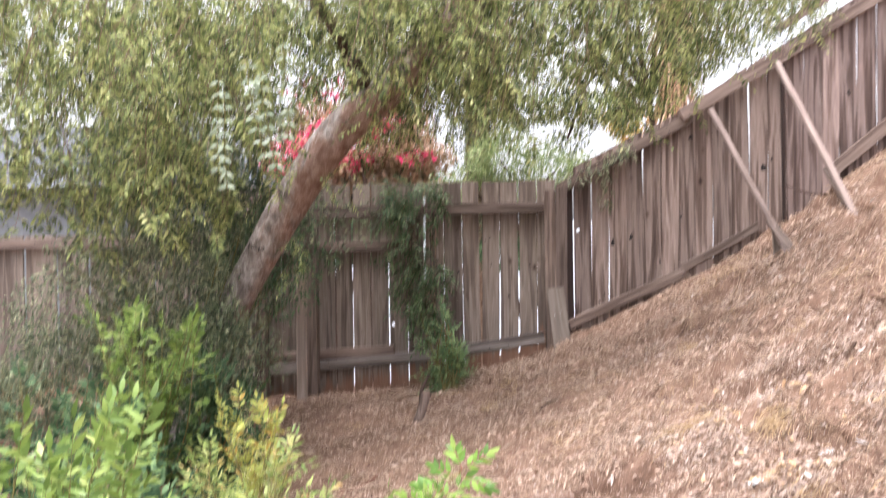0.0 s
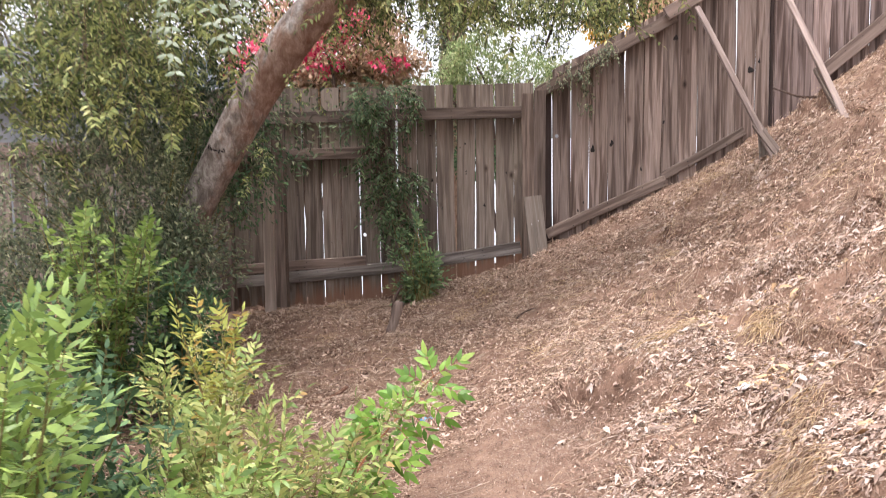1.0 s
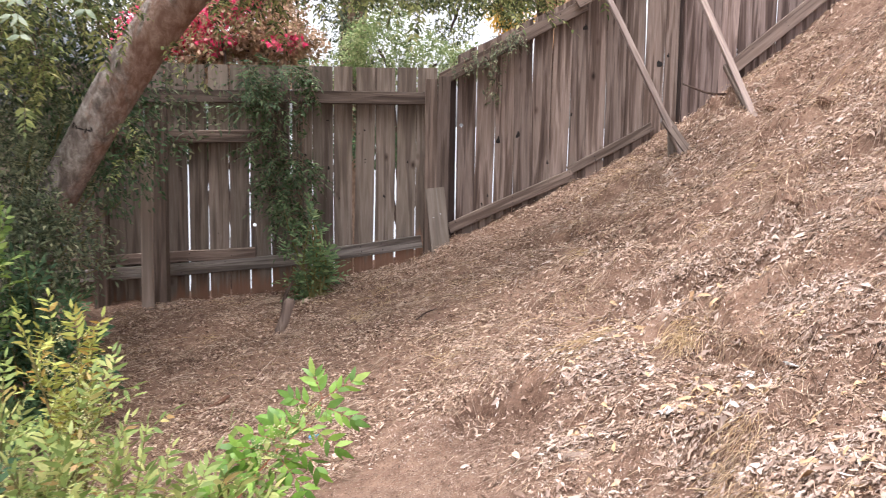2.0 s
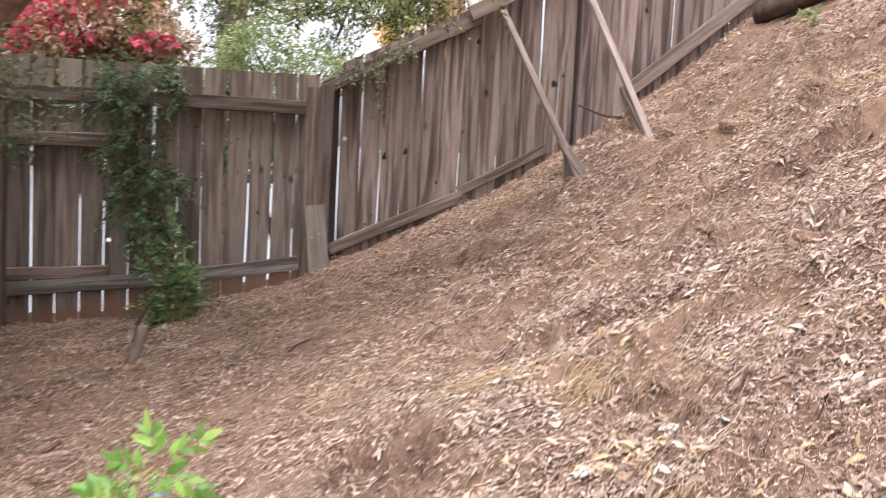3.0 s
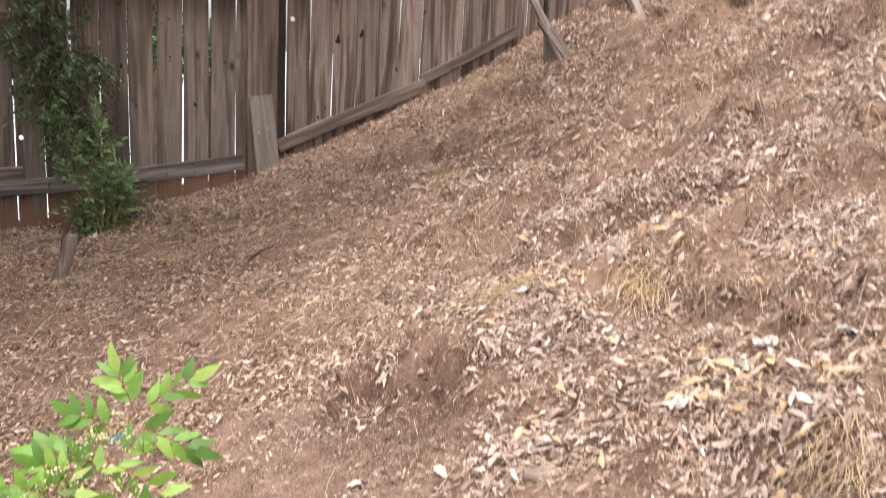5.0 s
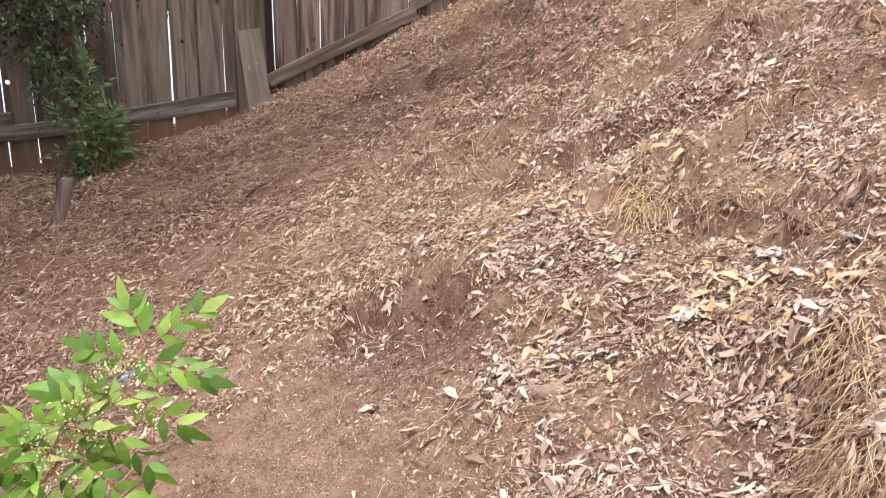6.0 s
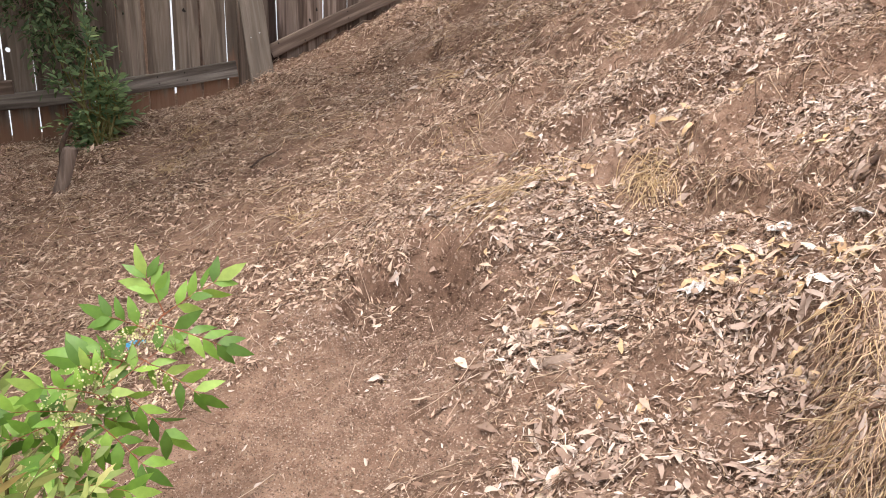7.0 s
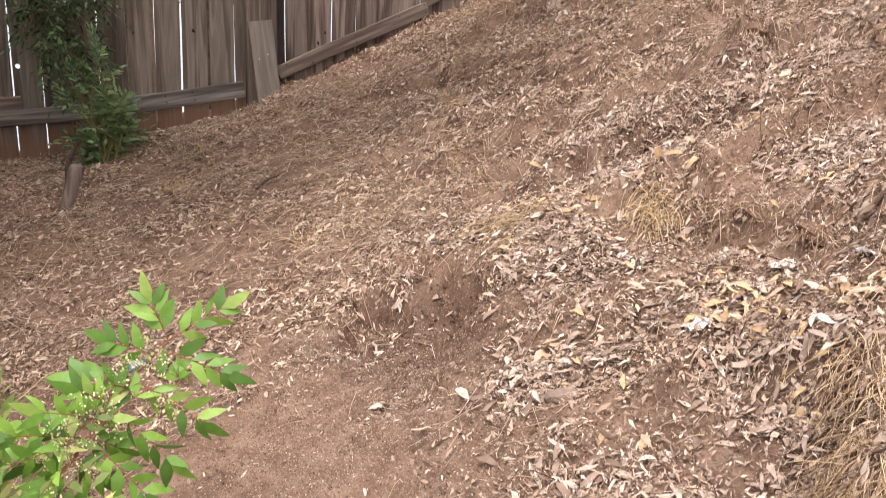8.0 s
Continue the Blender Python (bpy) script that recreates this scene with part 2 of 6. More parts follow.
FRESH_GREEN = leaf_mat("fresh_green_leaflets", [(0.0, (0.085, 0.175, 0.030)), (0.5, (0.165, 0.315, 0.045)), (0.85, (0.270, 0.440, 0.075)), (1.0, (0.360, 0.490, 0.120))], 0.4, 0.35, 0.4)
BRIGHT_GREEN = leaf_mat("bright_young_leaves", [(0.0, (0.100, 0.172, 0.040)), (0.5, (0.205, 0.310, 0.070)), (0.85, (0.330, 0.450, 0.115)), (1.0, (0.430, 0.500, 0.160))], 0.4, 0.35, 0.45)
# leaf colour of the dark shrubs, also the painted shade inside the tree crown
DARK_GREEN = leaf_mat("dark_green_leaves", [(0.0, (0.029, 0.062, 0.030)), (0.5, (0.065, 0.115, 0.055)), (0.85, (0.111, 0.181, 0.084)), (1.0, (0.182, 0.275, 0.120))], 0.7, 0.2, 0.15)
CREEPER_GREEN = leaf_mat("dull_dark_green_leaves", [(0.0, (0.038, 0.062, 0.030)), (0.5, (0.085, 0.135, 0.062)), (0.85, (0.15, 0.215, 0.10)), (1.0, (0.25, 0.33, 0.16))], 0.6, 0.25, 0.2)
YELLOW_GREEN = leaf_mat("yellow_green_leaves", [(0.0, (0.14, 0.200, 0.055)), (0.5, (0.28, 0.355, 0.105)), (0.88, (0.48, 0.49, 0.18)), (1.0, (0.54, 0.34, 0.15))], 0.5, 0.4, 0.3)
HEDGE = leaf_mat("pale_green_hedge_leaves", [(0.0, (0.150, 0.215, 0.085)), (0.5, (0.270, 0.340, 0.145)), (1.0, (0.450, 0.470, 0.240))], 0.6, 0.4, 0.2)
RUSTY = leaf_mat("rusty_young_leaves", [(0.0, (0.40, 0.22, 0.06)), (0.2, (0.36, 0.32, 0.08)), (0.6, (0.38, 0.42, 0.10)), (1.0, (0.46, 0.50, 0.15))], 0.6, 0.35, 0.2)
RED = leaf_mat("crimson_blossom", [(0.0, (0.55, 0.03, 0.10)), (0.5, (0.80, 0.08, 0.20)), (1.0, (0.90, 0.30, 0.36))], 0.6, 0.35, 0.2)
PINKISH = leaf_mat("faded_pinkish_brown_leaves", [(0.0, (0.26, 0.18, 0.09)), (0.5, (0.46, 0.32, 0.20)), (1.0, (0.62, 0.44, 0.32))], 0.7, 0.35, 0.2)
FROND = leaf_mat("dead_palm_frond", [(0.0, (0.30, 0.17, 0.09)), (0.5, (0.48, 0.30, 0.18)), (1.0, (0.62, 0.45, 0.30))], 0.8, 0.1, 0.2)
GOLD_LEAF = leaf_mat("golden_leaves", [(0.0, (0.50, 0.28, 0.03)), (0.5, (0.70, 0.44, 0.06)), (1.0, (0.78, 0.58, 0.14))], 0.5, 0.35, 0.3)
CREAM = leaf_mat("cream_flower_buds", [(0.0, (0.40, 0.42, 0.17)), (0.6, (0.62, 0.58, 0.30)), (1.0, (0.74, 0.70, 0.46))], 0.7, 0.2, 0.2)


def bark(name, dark, mid, light, patch, rust_from=None):
    m, n, l, bsdf = material(name, 0.9, 0, 0.2)
    tc = n.new("ShaderNodeTexCoord")
    bm_ = n.new("ShaderNodeMapping")
    bm_.inputs["Rotation"].default_value = (0, radians(-33), 0)
    bm_.inputs["Scale"].default_value = (1, 1, 0.55)
    l.new(tc.outputs["Object"], bm_.inputs[0])
    a = noisy(n, l, bm_.outputs[0], 22, 8, 0.75, 0.5)
    b = noisy(n, l, bm_.outputs[0], 6.5, 6, 0.65, 0.6)
    r = ramp(n, [(0.28, dark), (0.46, mid), (0.66, light)])
    l.new(a, r.inputs[0])
    pr = ramp(n, [(0.53, (0, 0, 0)), (0.68, (0.9, 0.9, 0.9))])
    if rust_from is None:
        l.new(b, pr.inputs[0])
    else:
        sep = n.new("ShaderNodeSeparateXYZ")
        l.new(tc.outputs["Object"], sep.inputs[0])
        climb = n.new("ShaderNodeMapRange")
        climb.inputs[1].default_value, climb.inputs[2].default_value = rust_from - 0.25, rust_from + 0.25
        climb.inputs[3].default_value, climb.inputs[4].default_value = -0.06, 0.14
        l.new(sep.outputs[2], climb.inputs[0])
        lift = n.new("ShaderNodeMath")
        l.new(climb.outputs[0], lift.inputs[0])
        l.new(b, lift.inputs[1])
        geo = n.new("ShaderNodeNewGeometry")
        dot = n.new("ShaderNodeVectorMath")
        dot.operation = "DOT_PRODUCT"
        l.new(geo.outputs["Normal"], dot.inputs[0])
        dot.inputs[1].default_value = (0.80, -0.10, -0.58)
        under = n.new("ShaderNodeMath")
        under.operation = "MULTIPLY_ADD"
        l.new(dot.outputs["Value"], under.inputs[0])
        under.inputs[1].default_value = 0.17
        l.new(lift.outputs[0], under.inputs[2])
        l.new(under.outputs[0], pr.inputs[0])
    col = mixed(n, l, "MIX", pr.outputs[0], r.outputs[0], patch)
    col = mixed(n, l, "MULTIPLY", 0.6, col, r.outputs[0])
    col = mixed(n, l, "ADD", 0.5, col, r.outputs[0])
    l.new(col, bsdf.inputs["Base Color"])
    bumped(n, l, bsdf, a, 0.9, 0.02)
    return m


BARK = bark("grey_and_rust_bark", (0.06, 0.046, 0.039), (0.185, 0.158, 0.139), (0.43, 0.40, 0.37), (0.25, 0.104, 0.052), 1.45)
DARK_BARK = bark("dark_bark", (0.03, 0.02, 0.015), (0.075, 0.05, 0.038), (0.14, 0.10, 0.08), (0.10, 0.05, 0.03))
RED_TWIG = bark("red_brown_stem", (0.16, 0.06, 0.035), (0.28, 0.11, 0.06), (0.38, 0.18, 0.10), (0.30, 0.13, 0.06))
TWIG = bark("twig_bark", (0.10, 0.065, 0.045), (0.20, 0.14, 0.10), (0.33, 0.25, 0.19), (0.22, 0.13, 0.08))
GREEN_TWIG = bark("green_twig", (0.10, 0.10, 0.035), (0.17, 0.16, 0.06), (0.26, 0.22, 0.11), (0.30, 0.13, 0.06))


def plain(name, c1, c2, scale, rough=0.7, spec=0.3, bump=0.2):
    m, n, l, bsdf = material(name, rough, 0, spec)
    tc = n.new("ShaderNodeTexCoord")
    f = noisy(n, l, tc.outputs["Object"], scale, 5, 0.6)
    r = ramp(n, [(0.35, c1), (0.65, c2)])
    l.new(f, r.inputs[0])
    l.new(r.outputs[0], bsdf.inputs["Base Color"])
    bumped(n, l, bsdf, f, bump, 0.01)
    return m


PAPER = plain("white_scrap", (0.70, 0.68, 0.66), (0.85, 0.84, 0.82), 30)
BLUE = plain("blue_plastic", (0.05, 0.30, 0.50), (0.09, 0.42, 0.62), 40, 0.4, 0.5)
STONE = plain("brown_stone", (0.17, 0.12, 0.09), (0.27, 0.20, 0.16), 40, 0.9)
STUCCO = plain("grey_stucco", (0.17, 0.185, 0.195), (0.23, 0.245, 0.255), 5, 0.9)
ROOF = plain("grey_shingle", (0.10, 0.108, 0.115), (0.16, 0.168, 0.178), 9, 0.9)
NAIL = plain("dull_nail_metal", (0.35, 0.34, 0.33), (0.5, 0.49, 0.47), 60, 0.5, 0.5)
BLACK_MARK = plain("black_cut_mark", (0.012, 0.010, 0.010), (0.03, 0.025, 0.022), 60, 0.9)
# emission gives the backdrop the brightness of sky and distance
haze, hn, hl, hb = material("glowing_pale_sky", 1.0)
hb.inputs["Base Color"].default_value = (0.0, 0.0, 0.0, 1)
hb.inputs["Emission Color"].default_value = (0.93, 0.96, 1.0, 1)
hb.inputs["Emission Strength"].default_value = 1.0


# ---- mesh helpers ----
def part(name, data, mat, parent=None, label=""):
    """One mesh object, from a bmesh or a mesh, under a thing or a part."""
    if isinstance(data, bmesh.types.BMesh):
        me = bpy.data.meshes.new(name)
        data.to_mesh(me)
        data.free()
    else:
        me = data
    if mat and not me.materials:
        me.materials.append(mat)
    ob = new(name, me)
    if parent:
        ob.parent = parent
    if label:
        ob["label"] = label
    return ob


def thing(name, at=(0, 0, 0), label="", category="", group="", kind=""):
    ob = new(name)
    ob.location = at
    ob.empty_display_size = 0.1
    return tagged(ob, label, category, group, kind)


def raw_mesh(name, verts, counts, loops, smooth=False):
    """A mesh from arrays: vertices, corners per face, corner indices."""
    me = bpy.data.meshes.new(name)
    me.vertices.add(len(verts))
    me.vertices.foreach_set("co", np.asarray(verts, np.float32).ravel())
    me.loops.add(len(loops))
    me.loops.foreach_set("vertex_index", np.asarray(loops, np.int32))
    me.polygons.add(len(counts))
    starts = np.concatenate([[0], np.cumsum(counts)[:-1]])
    me.polygons.foreach_set("loop_start", starts.astype(np.int32))
    if smooth:
        me.polygons.foreach_set("use_smooth", np.ones(len(counts), bool))
    me.update(calc_edges=True)
    me.validate()
    return me


def unit(a):
    a = np.asarray(a, float)
    return a / np.maximum(np.linalg.norm(a, axis=-1, keepdims=True), 1e-9)


def leaf_arrays(P, D, N, L, W, bend, fold=0.25):
    """Six-cornered leaves: base P, direction D, rough normal N, length, width, bend."""
    P, D, N = np.asarray(P, float), unit(D), np.asarray(N, float)
    S = unit(np.cross(D, N))
    U = np.cross(S, D)
    L, W, bend = (np.asarray(q, float)[:, None] for q in (L, W, bend))
    rows = []
    for u, w in ((0, 0), (0.34, 1), (0.34, -1), (0.70, 0.68), (0.70, -0.68), (1, 0)):
        lift = -bend * L * u * u + (abs(w) * fold * W * 0.5)
        rows.append(P + D * L * u + S * W * 0.5 * w + U * lift)
    V = np.stack(rows, 1)
    n = len(P)
    base = (np.arange(n) * 6)[:, None]
    F = np.array([0, 2, 1, 1, 2, 4, 3, 3, 4, 5])
    return V.reshape(-1, 3), np.tile([3, 4, 3], n), (base + F).ravel()


def curled_arrays(P, D, N, L, W, bend, rng):
    """Dry curled leaves with a midrib: fifteen corners, the blade cupped, twisted and torn unevenly."""
    P, D, N = np.asarray(P, float), unit(D), np.asarray(N, float)
    n = len(P)
    S = unit(np.cross(D, N))
    U = np.cross(S, D)
    L, W, bend = (np.asarray(q, float)[:, None] for q in (L, W, bend))
    cup = rng.normal(0.15, 0.35, (n, 1))
    twist = rng.normal(0, 0.40, (n, 1))
    rows = []
    for u, wd in ((0.0, 0.10), (0.22, 0.80), (0.5, 1.0), (0.78, 0.70), (1.0, 0.06)):
        c = P + D * L * u - U * bend * L * (u - 0.5) ** 2 + U * L * rng.normal(0, 0.03, (n, 1))
        th = twist * (u - 0.5)
        s2, u2 = S * np.cos(th) + U * np.sin(th), U * np.cos(th) - S * np.sin(th)
        wl, wr = (0.5 * W * wd * rng.uniform(0.35, 1.3, (n, 1)) for _ in range(2))
        rows += [c - s2 * wl + u2 * wl * cup, c, c + s2 * wr + u2 * wr * cup]
    V = np.stack(rows, 1)
    F = []
    for k in range(4):
        a = k * 3
        F += [a, a + 1, a + 4, a + 3, a + 1, a + 2, a + 5, a + 4]
    return V.reshape(-1, 3), np.full(8 * n, 4), ((np.arange(n) * 15)[:, None] + np.array(F)).ravel()


def chip_arrays(P, D, N, L, W, rng):
    """Broken flakes: uneven bent four-cornered bits."""
    D = unit(D)
    n = len(P)
    S = unit(np.cross(D, N))
    U = np.cross(S, D)
    L, W = np.asarray(L)[:, None], np.asarray(W)[:, None]
    j = lambda: rng.uniform(0.5, 1.2, (n, 1))
    V = np.stack([P + U * L * rng.normal(0, 0.06, (n, 1)), P + D * L * 0.5 * j() + S * W * 0.5 * j() + U * L * rng.normal(0, 0.12, (n, 1)),
                  P + D * L * j(), P + D * L * 0.45 * j() - S * W * 0.5 * j() + U * L * rng.normal(0, 0.12, (n, 1))], 1)
    F = np.array([0, 3, 1, 1, 3, 2])
    return V.reshape(-1, 3), np.full(2 * n, 3), ((np.arange(n) * 4)[:, None] + F).ravel()


def leaf_mesh(name, P, D, N, L, W, bend, fold=0.25):
    return raw_mesh(name, *leaf_arrays(P, D, N, L, W, bend, fold))


def ribbon_mesh(name, lines, radii):
    """Three-sided thin tubes along polylines (list of k x 3 arrays)."""
    vs, cs, ls, off = [], [], [], 0
    for pts, r in zip(lines, radii):
        pts = np.asarray(pts, float)
        k = len(pts)
        d = unit(np.gradient(pts, axis=0))
        ref = np.where(np.abs(d[:, 2:3]) > 0.9, np.array([[1.0, 0, 0]]), np.array([[0, 0, 1.0]]))
        a = unit(np.cross(d, ref))
        b = np.cross(d, a)
        rr = np.linspace(r, r * 0.45, k)[:, None]
        for j in range(3):
            th = 2 * math.pi * j / 3
            vs.append(pts + rr * (a * math.cos(th) + b * math.sin(th)))
        idx = np.arange(k - 1)
        for j in range(3):
            j2 = (j + 1) % 3
            q = np.stack([off + j * k + idx, off + j2 * k + idx, off + j2 * k + idx + 1, off + j * k + idx + 1], 1)
            ls.append(q.ravel())
            cs.append(np.full(k - 1, 4))
        off += 3 * k
    return raw_mesh(name, np.concatenate(vs), np.concatenate(cs), np.concatenate(ls), True)


def bez(pts, n):
    """A smooth line through control points."""
    pts = np.asarray(pts, float)
    t = np.linspace(0, len(pts) - 1, n)
    P = np.vstack([2 * pts[0] - pts[1], pts, 2 * pts[-1] - pts[-2]])
    out = []
    for v in t:
        i = min(int(v), len(pts) - 2)
        f = v - i
        p0, p1, p2, p3 = P[i], P[i + 1], P[i + 2], P[i + 3]
        out.append(0.5 * (2 * p1 + (p2 - p0) * f + (2 * p0 - 5 * p1 + 4 * p2 - p3) * f * f + (3 * p1 - p0 - 3 * p2 + p3) * f ** 3))
    return np.array(out)


def limb_mesh(name, line, radii, sides=14, lumps=0.08, seed=0):
    """A round, lumpy, tapered limb along a line."""
    rng = np.random.default_rng(seed)
    line = np.asarray(line, float)
    k = len(line)
    rad = np.interp(np.linspace(0, 1, k), np.linspace(0, 1, len(radii)), radii)
    d = unit(np.gradient(line, axis=0))
    ref = np.array([0.3, 1.0, 0.1])
    a = unit(np.cross(d, ref))
    b = np.cross(d, a)
    ph = rng.uniform(0, 6, 4)
    V = []
    for i in range(k):
        for j in range(sides):
            th = 2 * math.pi * j / sides
            w = 1 + lumps * (math.sin(2 * th + ph[0] + i * 0.35) + 0.6 * math.sin(5 * th + ph[1] + i * 0.5) + 0.5 * math.sin(i * 0.9 + ph[2] + th))
            V.append(line[i] + rad[i] * w * (a[i] * math.cos(th) + b[i] * math.sin(th)))
    C, F = [], []
    for i in range(k - 1):
        for j in range(sides):
            j2 = (j + 1) % sides
            F += [i * sides + j, i * sides + j2, (i + 1) * sides + j2, (i + 1) * sides + j]
            C.append(4)
    F += list(range(sides - 1, -1, -1)) + list(range((k - 1) * sides, k * sides))
    C += [sides, sides]
    return raw_mesh(name, V, np.array(C), np.array(F), True)


def plank_bm(w, h, th, rng, top_slope=0.0, base_slope=0.0, wave=0.004, hole=None, segs=5):
    """A sawn plank: x width, y thickness, z length from 0; worn, slightly wavy edges. hole: (x, z, r)."""
    bm = bmesh.new()

    def prism(poly):
        fr = [bm.verts.new((x, -th / 2, z)) for x, z in poly]
        bk = [bm.verts.new((x, th / 2, z)) for x, z in poly]
        bm.faces.new(fr)
        bm.faces.new(bk[::-1])
        for i in range(len(poly)):
            j = (i + 1) % len(poly)
            bm.faces.new((fr[j], fr[i], bk[i], bk[j]))

    if hole:
        hx, hz, hr = hole
        prism([(-w / 2, -base_slope * w / 2), (w / 2, base_slope * w / 2), (w / 2, hz - hr), (-w / 2, hz - hr)])
        prism([(-w / 2, hz + hr), (w / 2, hz + hr), (w / 2, h + top_slope * w / 2), (-w / 2, h - top_slope * w / 2)])
        arc = [(math.cos(a) * hr, math.sin(a) * hr * 0.98) for a in np.linspace(-math.pi / 2, math.pi / 2, 7)]
        prism([(-w / 2, hz - hr), (hx, hz - hr)] + [(hx - x, hz + z) for x, z in arc] + [(hx, hz + hr), (-w / 2, hz + hr)])
        prism([(w / 2, hz + hr), (hx, hz + hr)] + [(hx + x, hz + z) for x, z in arc[::-1]] + [(hx, hz - hr), (w / 2, hz - hr)])
    else:
        rings, e = [], min(0.004, th * 0.2)
        ph = rng.uniform(0, 6, 3)
        for i in range(segs + 1):
            f = i / segs
            ox = wave * math.sin(ph[0] + 4 * f) + rng.uniform(-1, 1) * wave * 0.4
            oy = wave * 0.9 * math.sin(ph[1] + 3 * f)
            ring = []
            for x, y in ((-w / 2 + e, -th / 2), (w / 2 - e, -th / 2), (w / 2, -th / 2 + e), (w / 2, th / 2 - e), (w / 2 - e, th / 2), (-w / 2 + e, th / 2), (-w / 2, th / 2 - e), (-w / 2, -th / 2 + e)):
                z = f * h + x * (base_slope * (1 - f) + top_slope * f)
                ring.append(bm.verts.new((x + ox, y + oy, z)))
            rings.append(ring)
        for a, b in zip(rings, rings[1:]):
            for j in range(8):
                k = (j + 1) % 8
                bm.faces.new((a[j], a[k], b[k], b[j]))
        bm.faces.new(rings[0][::-1])
        bm.faces.new(rings[-1])
    return bm


def beam(name, a, b, w, th, mat, parent=None, label="", roll=0.0, seed=1, wave=0.003):
    """A plank of face width w and thickness th from point a to point b; its wide face towards -y."""
    rng = np.random.default_rng(seed)
    a, b = Vector(a), Vector(b)
    d = b - a
    ob = part(name, plank_bm(w, d.length, th, rng, wave=wave, segs=6), mat, parent, label)
    z = d.normalized()
    y = Vector((0, 1, 0))
    y = (y - z * y.dot(z)).normalized()
    x = y.cross(z)
    m = Matrix((x, y, z)).transposed().to_4x4()
    base = Matrix.Translation(a) @ m @ Matrix.Rotation(radians(roll), 4, "Z")
    if parent:
        base = Matrix.Translation(-parent.location) @ base
    ob.matrix_basis = base
    return ob


# ---- the lie of the land ----
def smooth(a, b, v):
    t = np.clip((v - a) / (b - a), 0, 1)
    return t * t * (3 - 2 * t)


def land(x, y):
    """Height of the ground: a hillside that rises to the right and away."""
    x, y = np.asarray(x, float), np.asarray(y, float)
    xc, yc = np.clip(x, -1.6, 3.0), np.clip(y, -5.4, 0.1)
    z = 0.234 + 0.323 * xc + 0.139 * yc + 0.094 * xc * xc - 0.006 * xc * yc + 0.013 * yc * yc
    z = z + 6.0 * (1 - np.exp(-np.clip(x - 3.0, 0, None) / 7.0)) - 0.04 * np.clip(-1.6 - x, 0, 30)
    z = z - 0.02 * np.clip(-5.4 - y, 0, 20)
    z = z - (0.065 + 0.035 * smooth(-0.6, -0.95, x)) * np.exp(-(np.clip(-y, 0, 9) / 0.4) ** 2) * smooth(0.28, 0.0, x)
    # the dug hole: a steep ragged scarp at the back, a floor that runs out downhill, a gully at its mouth
    wob = 0.016 * np.sin(31 * x + 17 * y) + 0.013 * np.sin(57 * x - 43 * y + 1) + 0.004 * np.sin(118 * x + 71 * y)
    back = -(0.32 * (x - 0.385) + 0.947 * (y + 2.905)) - 0.55 * np.abs(x - 0.36) ** 1.3 + wob
    across = 0.947 * (x - 0.385) - 0.32 * (y + 2.905) + 0.8 * wob + 0.005
    half_w = np.interp(back, [0.0, 0.12, 0.32, 0.68], [0.18, 0.22, 0.18, 0.06])
    fill = 1 - smooth(0.60, 1.06, np.abs(across) / half_w)
    z = z - 0.095 * fill * smooth(-0.03, 0.11, back) * (1 - 0.92 * smooth(0.16, 0.66, back))
    z = z - 0.040 * np.exp(-((across - 0.125 + 0.25 * back) / 0.028) ** 2) * smooth(0.03, 0.10, back) * (1 - smooth(0.25, 0.50, back))
    z = z - 0.010 * smooth(0.03, 0.008, np.abs(back - 0.13 - 0.7 * wob)) * smooth(0.17, 0.05, np.abs(across))
    z = z + 0.018 * np.exp(-(((back - 0.60) / 0.10) ** 2 + ((across - 0.02) / 0.16) ** 2))
    z = z - 0.02 * np.exp(-(((x + 0.02) / 0.3) ** 2 + ((y + 3.6) / 0.4) ** 2))
    # undercut banks held by roots
    edge = 0.73 + 0.05 * np.sin(9 * y) + 0.03 * np.sin(23 * y + 1) + 0.015 * np.sin(61 * y)
    near = smooth(-4.9, -4.5, y) * (1 - smooth(-3.98, -3.82, y))
    z = z + near * (0.105 * smooth(-0.05, 0.05, x - edge) - 0.045)
    edge2 = 1.08 + 0.05 * np.sin(9.5 * (y + 3.1)) + 0.022 * np.sin(27 * y) + 0.010 * np.sin(63 * y)
    near2 = smooth(-4.15, -3.85, y) * (1 - smooth(-3.12, -2.98, y))
    z = z - near2 * 0.060 * (1 - 0.8 * smooth(-3.68, -3.80, y)) * smooth(0.030, -0.015, x - edge2) * smooth(-0.42, -0.15, x - edge2)
    # a washed-out runnel across the middle of the slope, with a lip below it
    run = (y + 2.38) + 0.35 * (x - 0.95) + 0.03 * np.sin(11 * x)
    z = z - 0.085 * np.exp(-(run / 0.11) ** 2) * smooth(0.66, 0.85, x) * (1 - smooth(1.10, 1.50, x))
    z = z + 0.030 * np.exp(-((run + 0.24) / 0.10) ** 2) * smooth(0.75, 0.95, x) * (1 - smooth(1.3, 1.55, x))
    for bx, by, s, h in ((1.45, -1.35, 0.3, -0.07), (2.0, -0.6, 0.3, 0.07)):
        z = z + h * np.exp(-(((x - bx) / s) ** 2 + ((y - by) / s) ** 2))
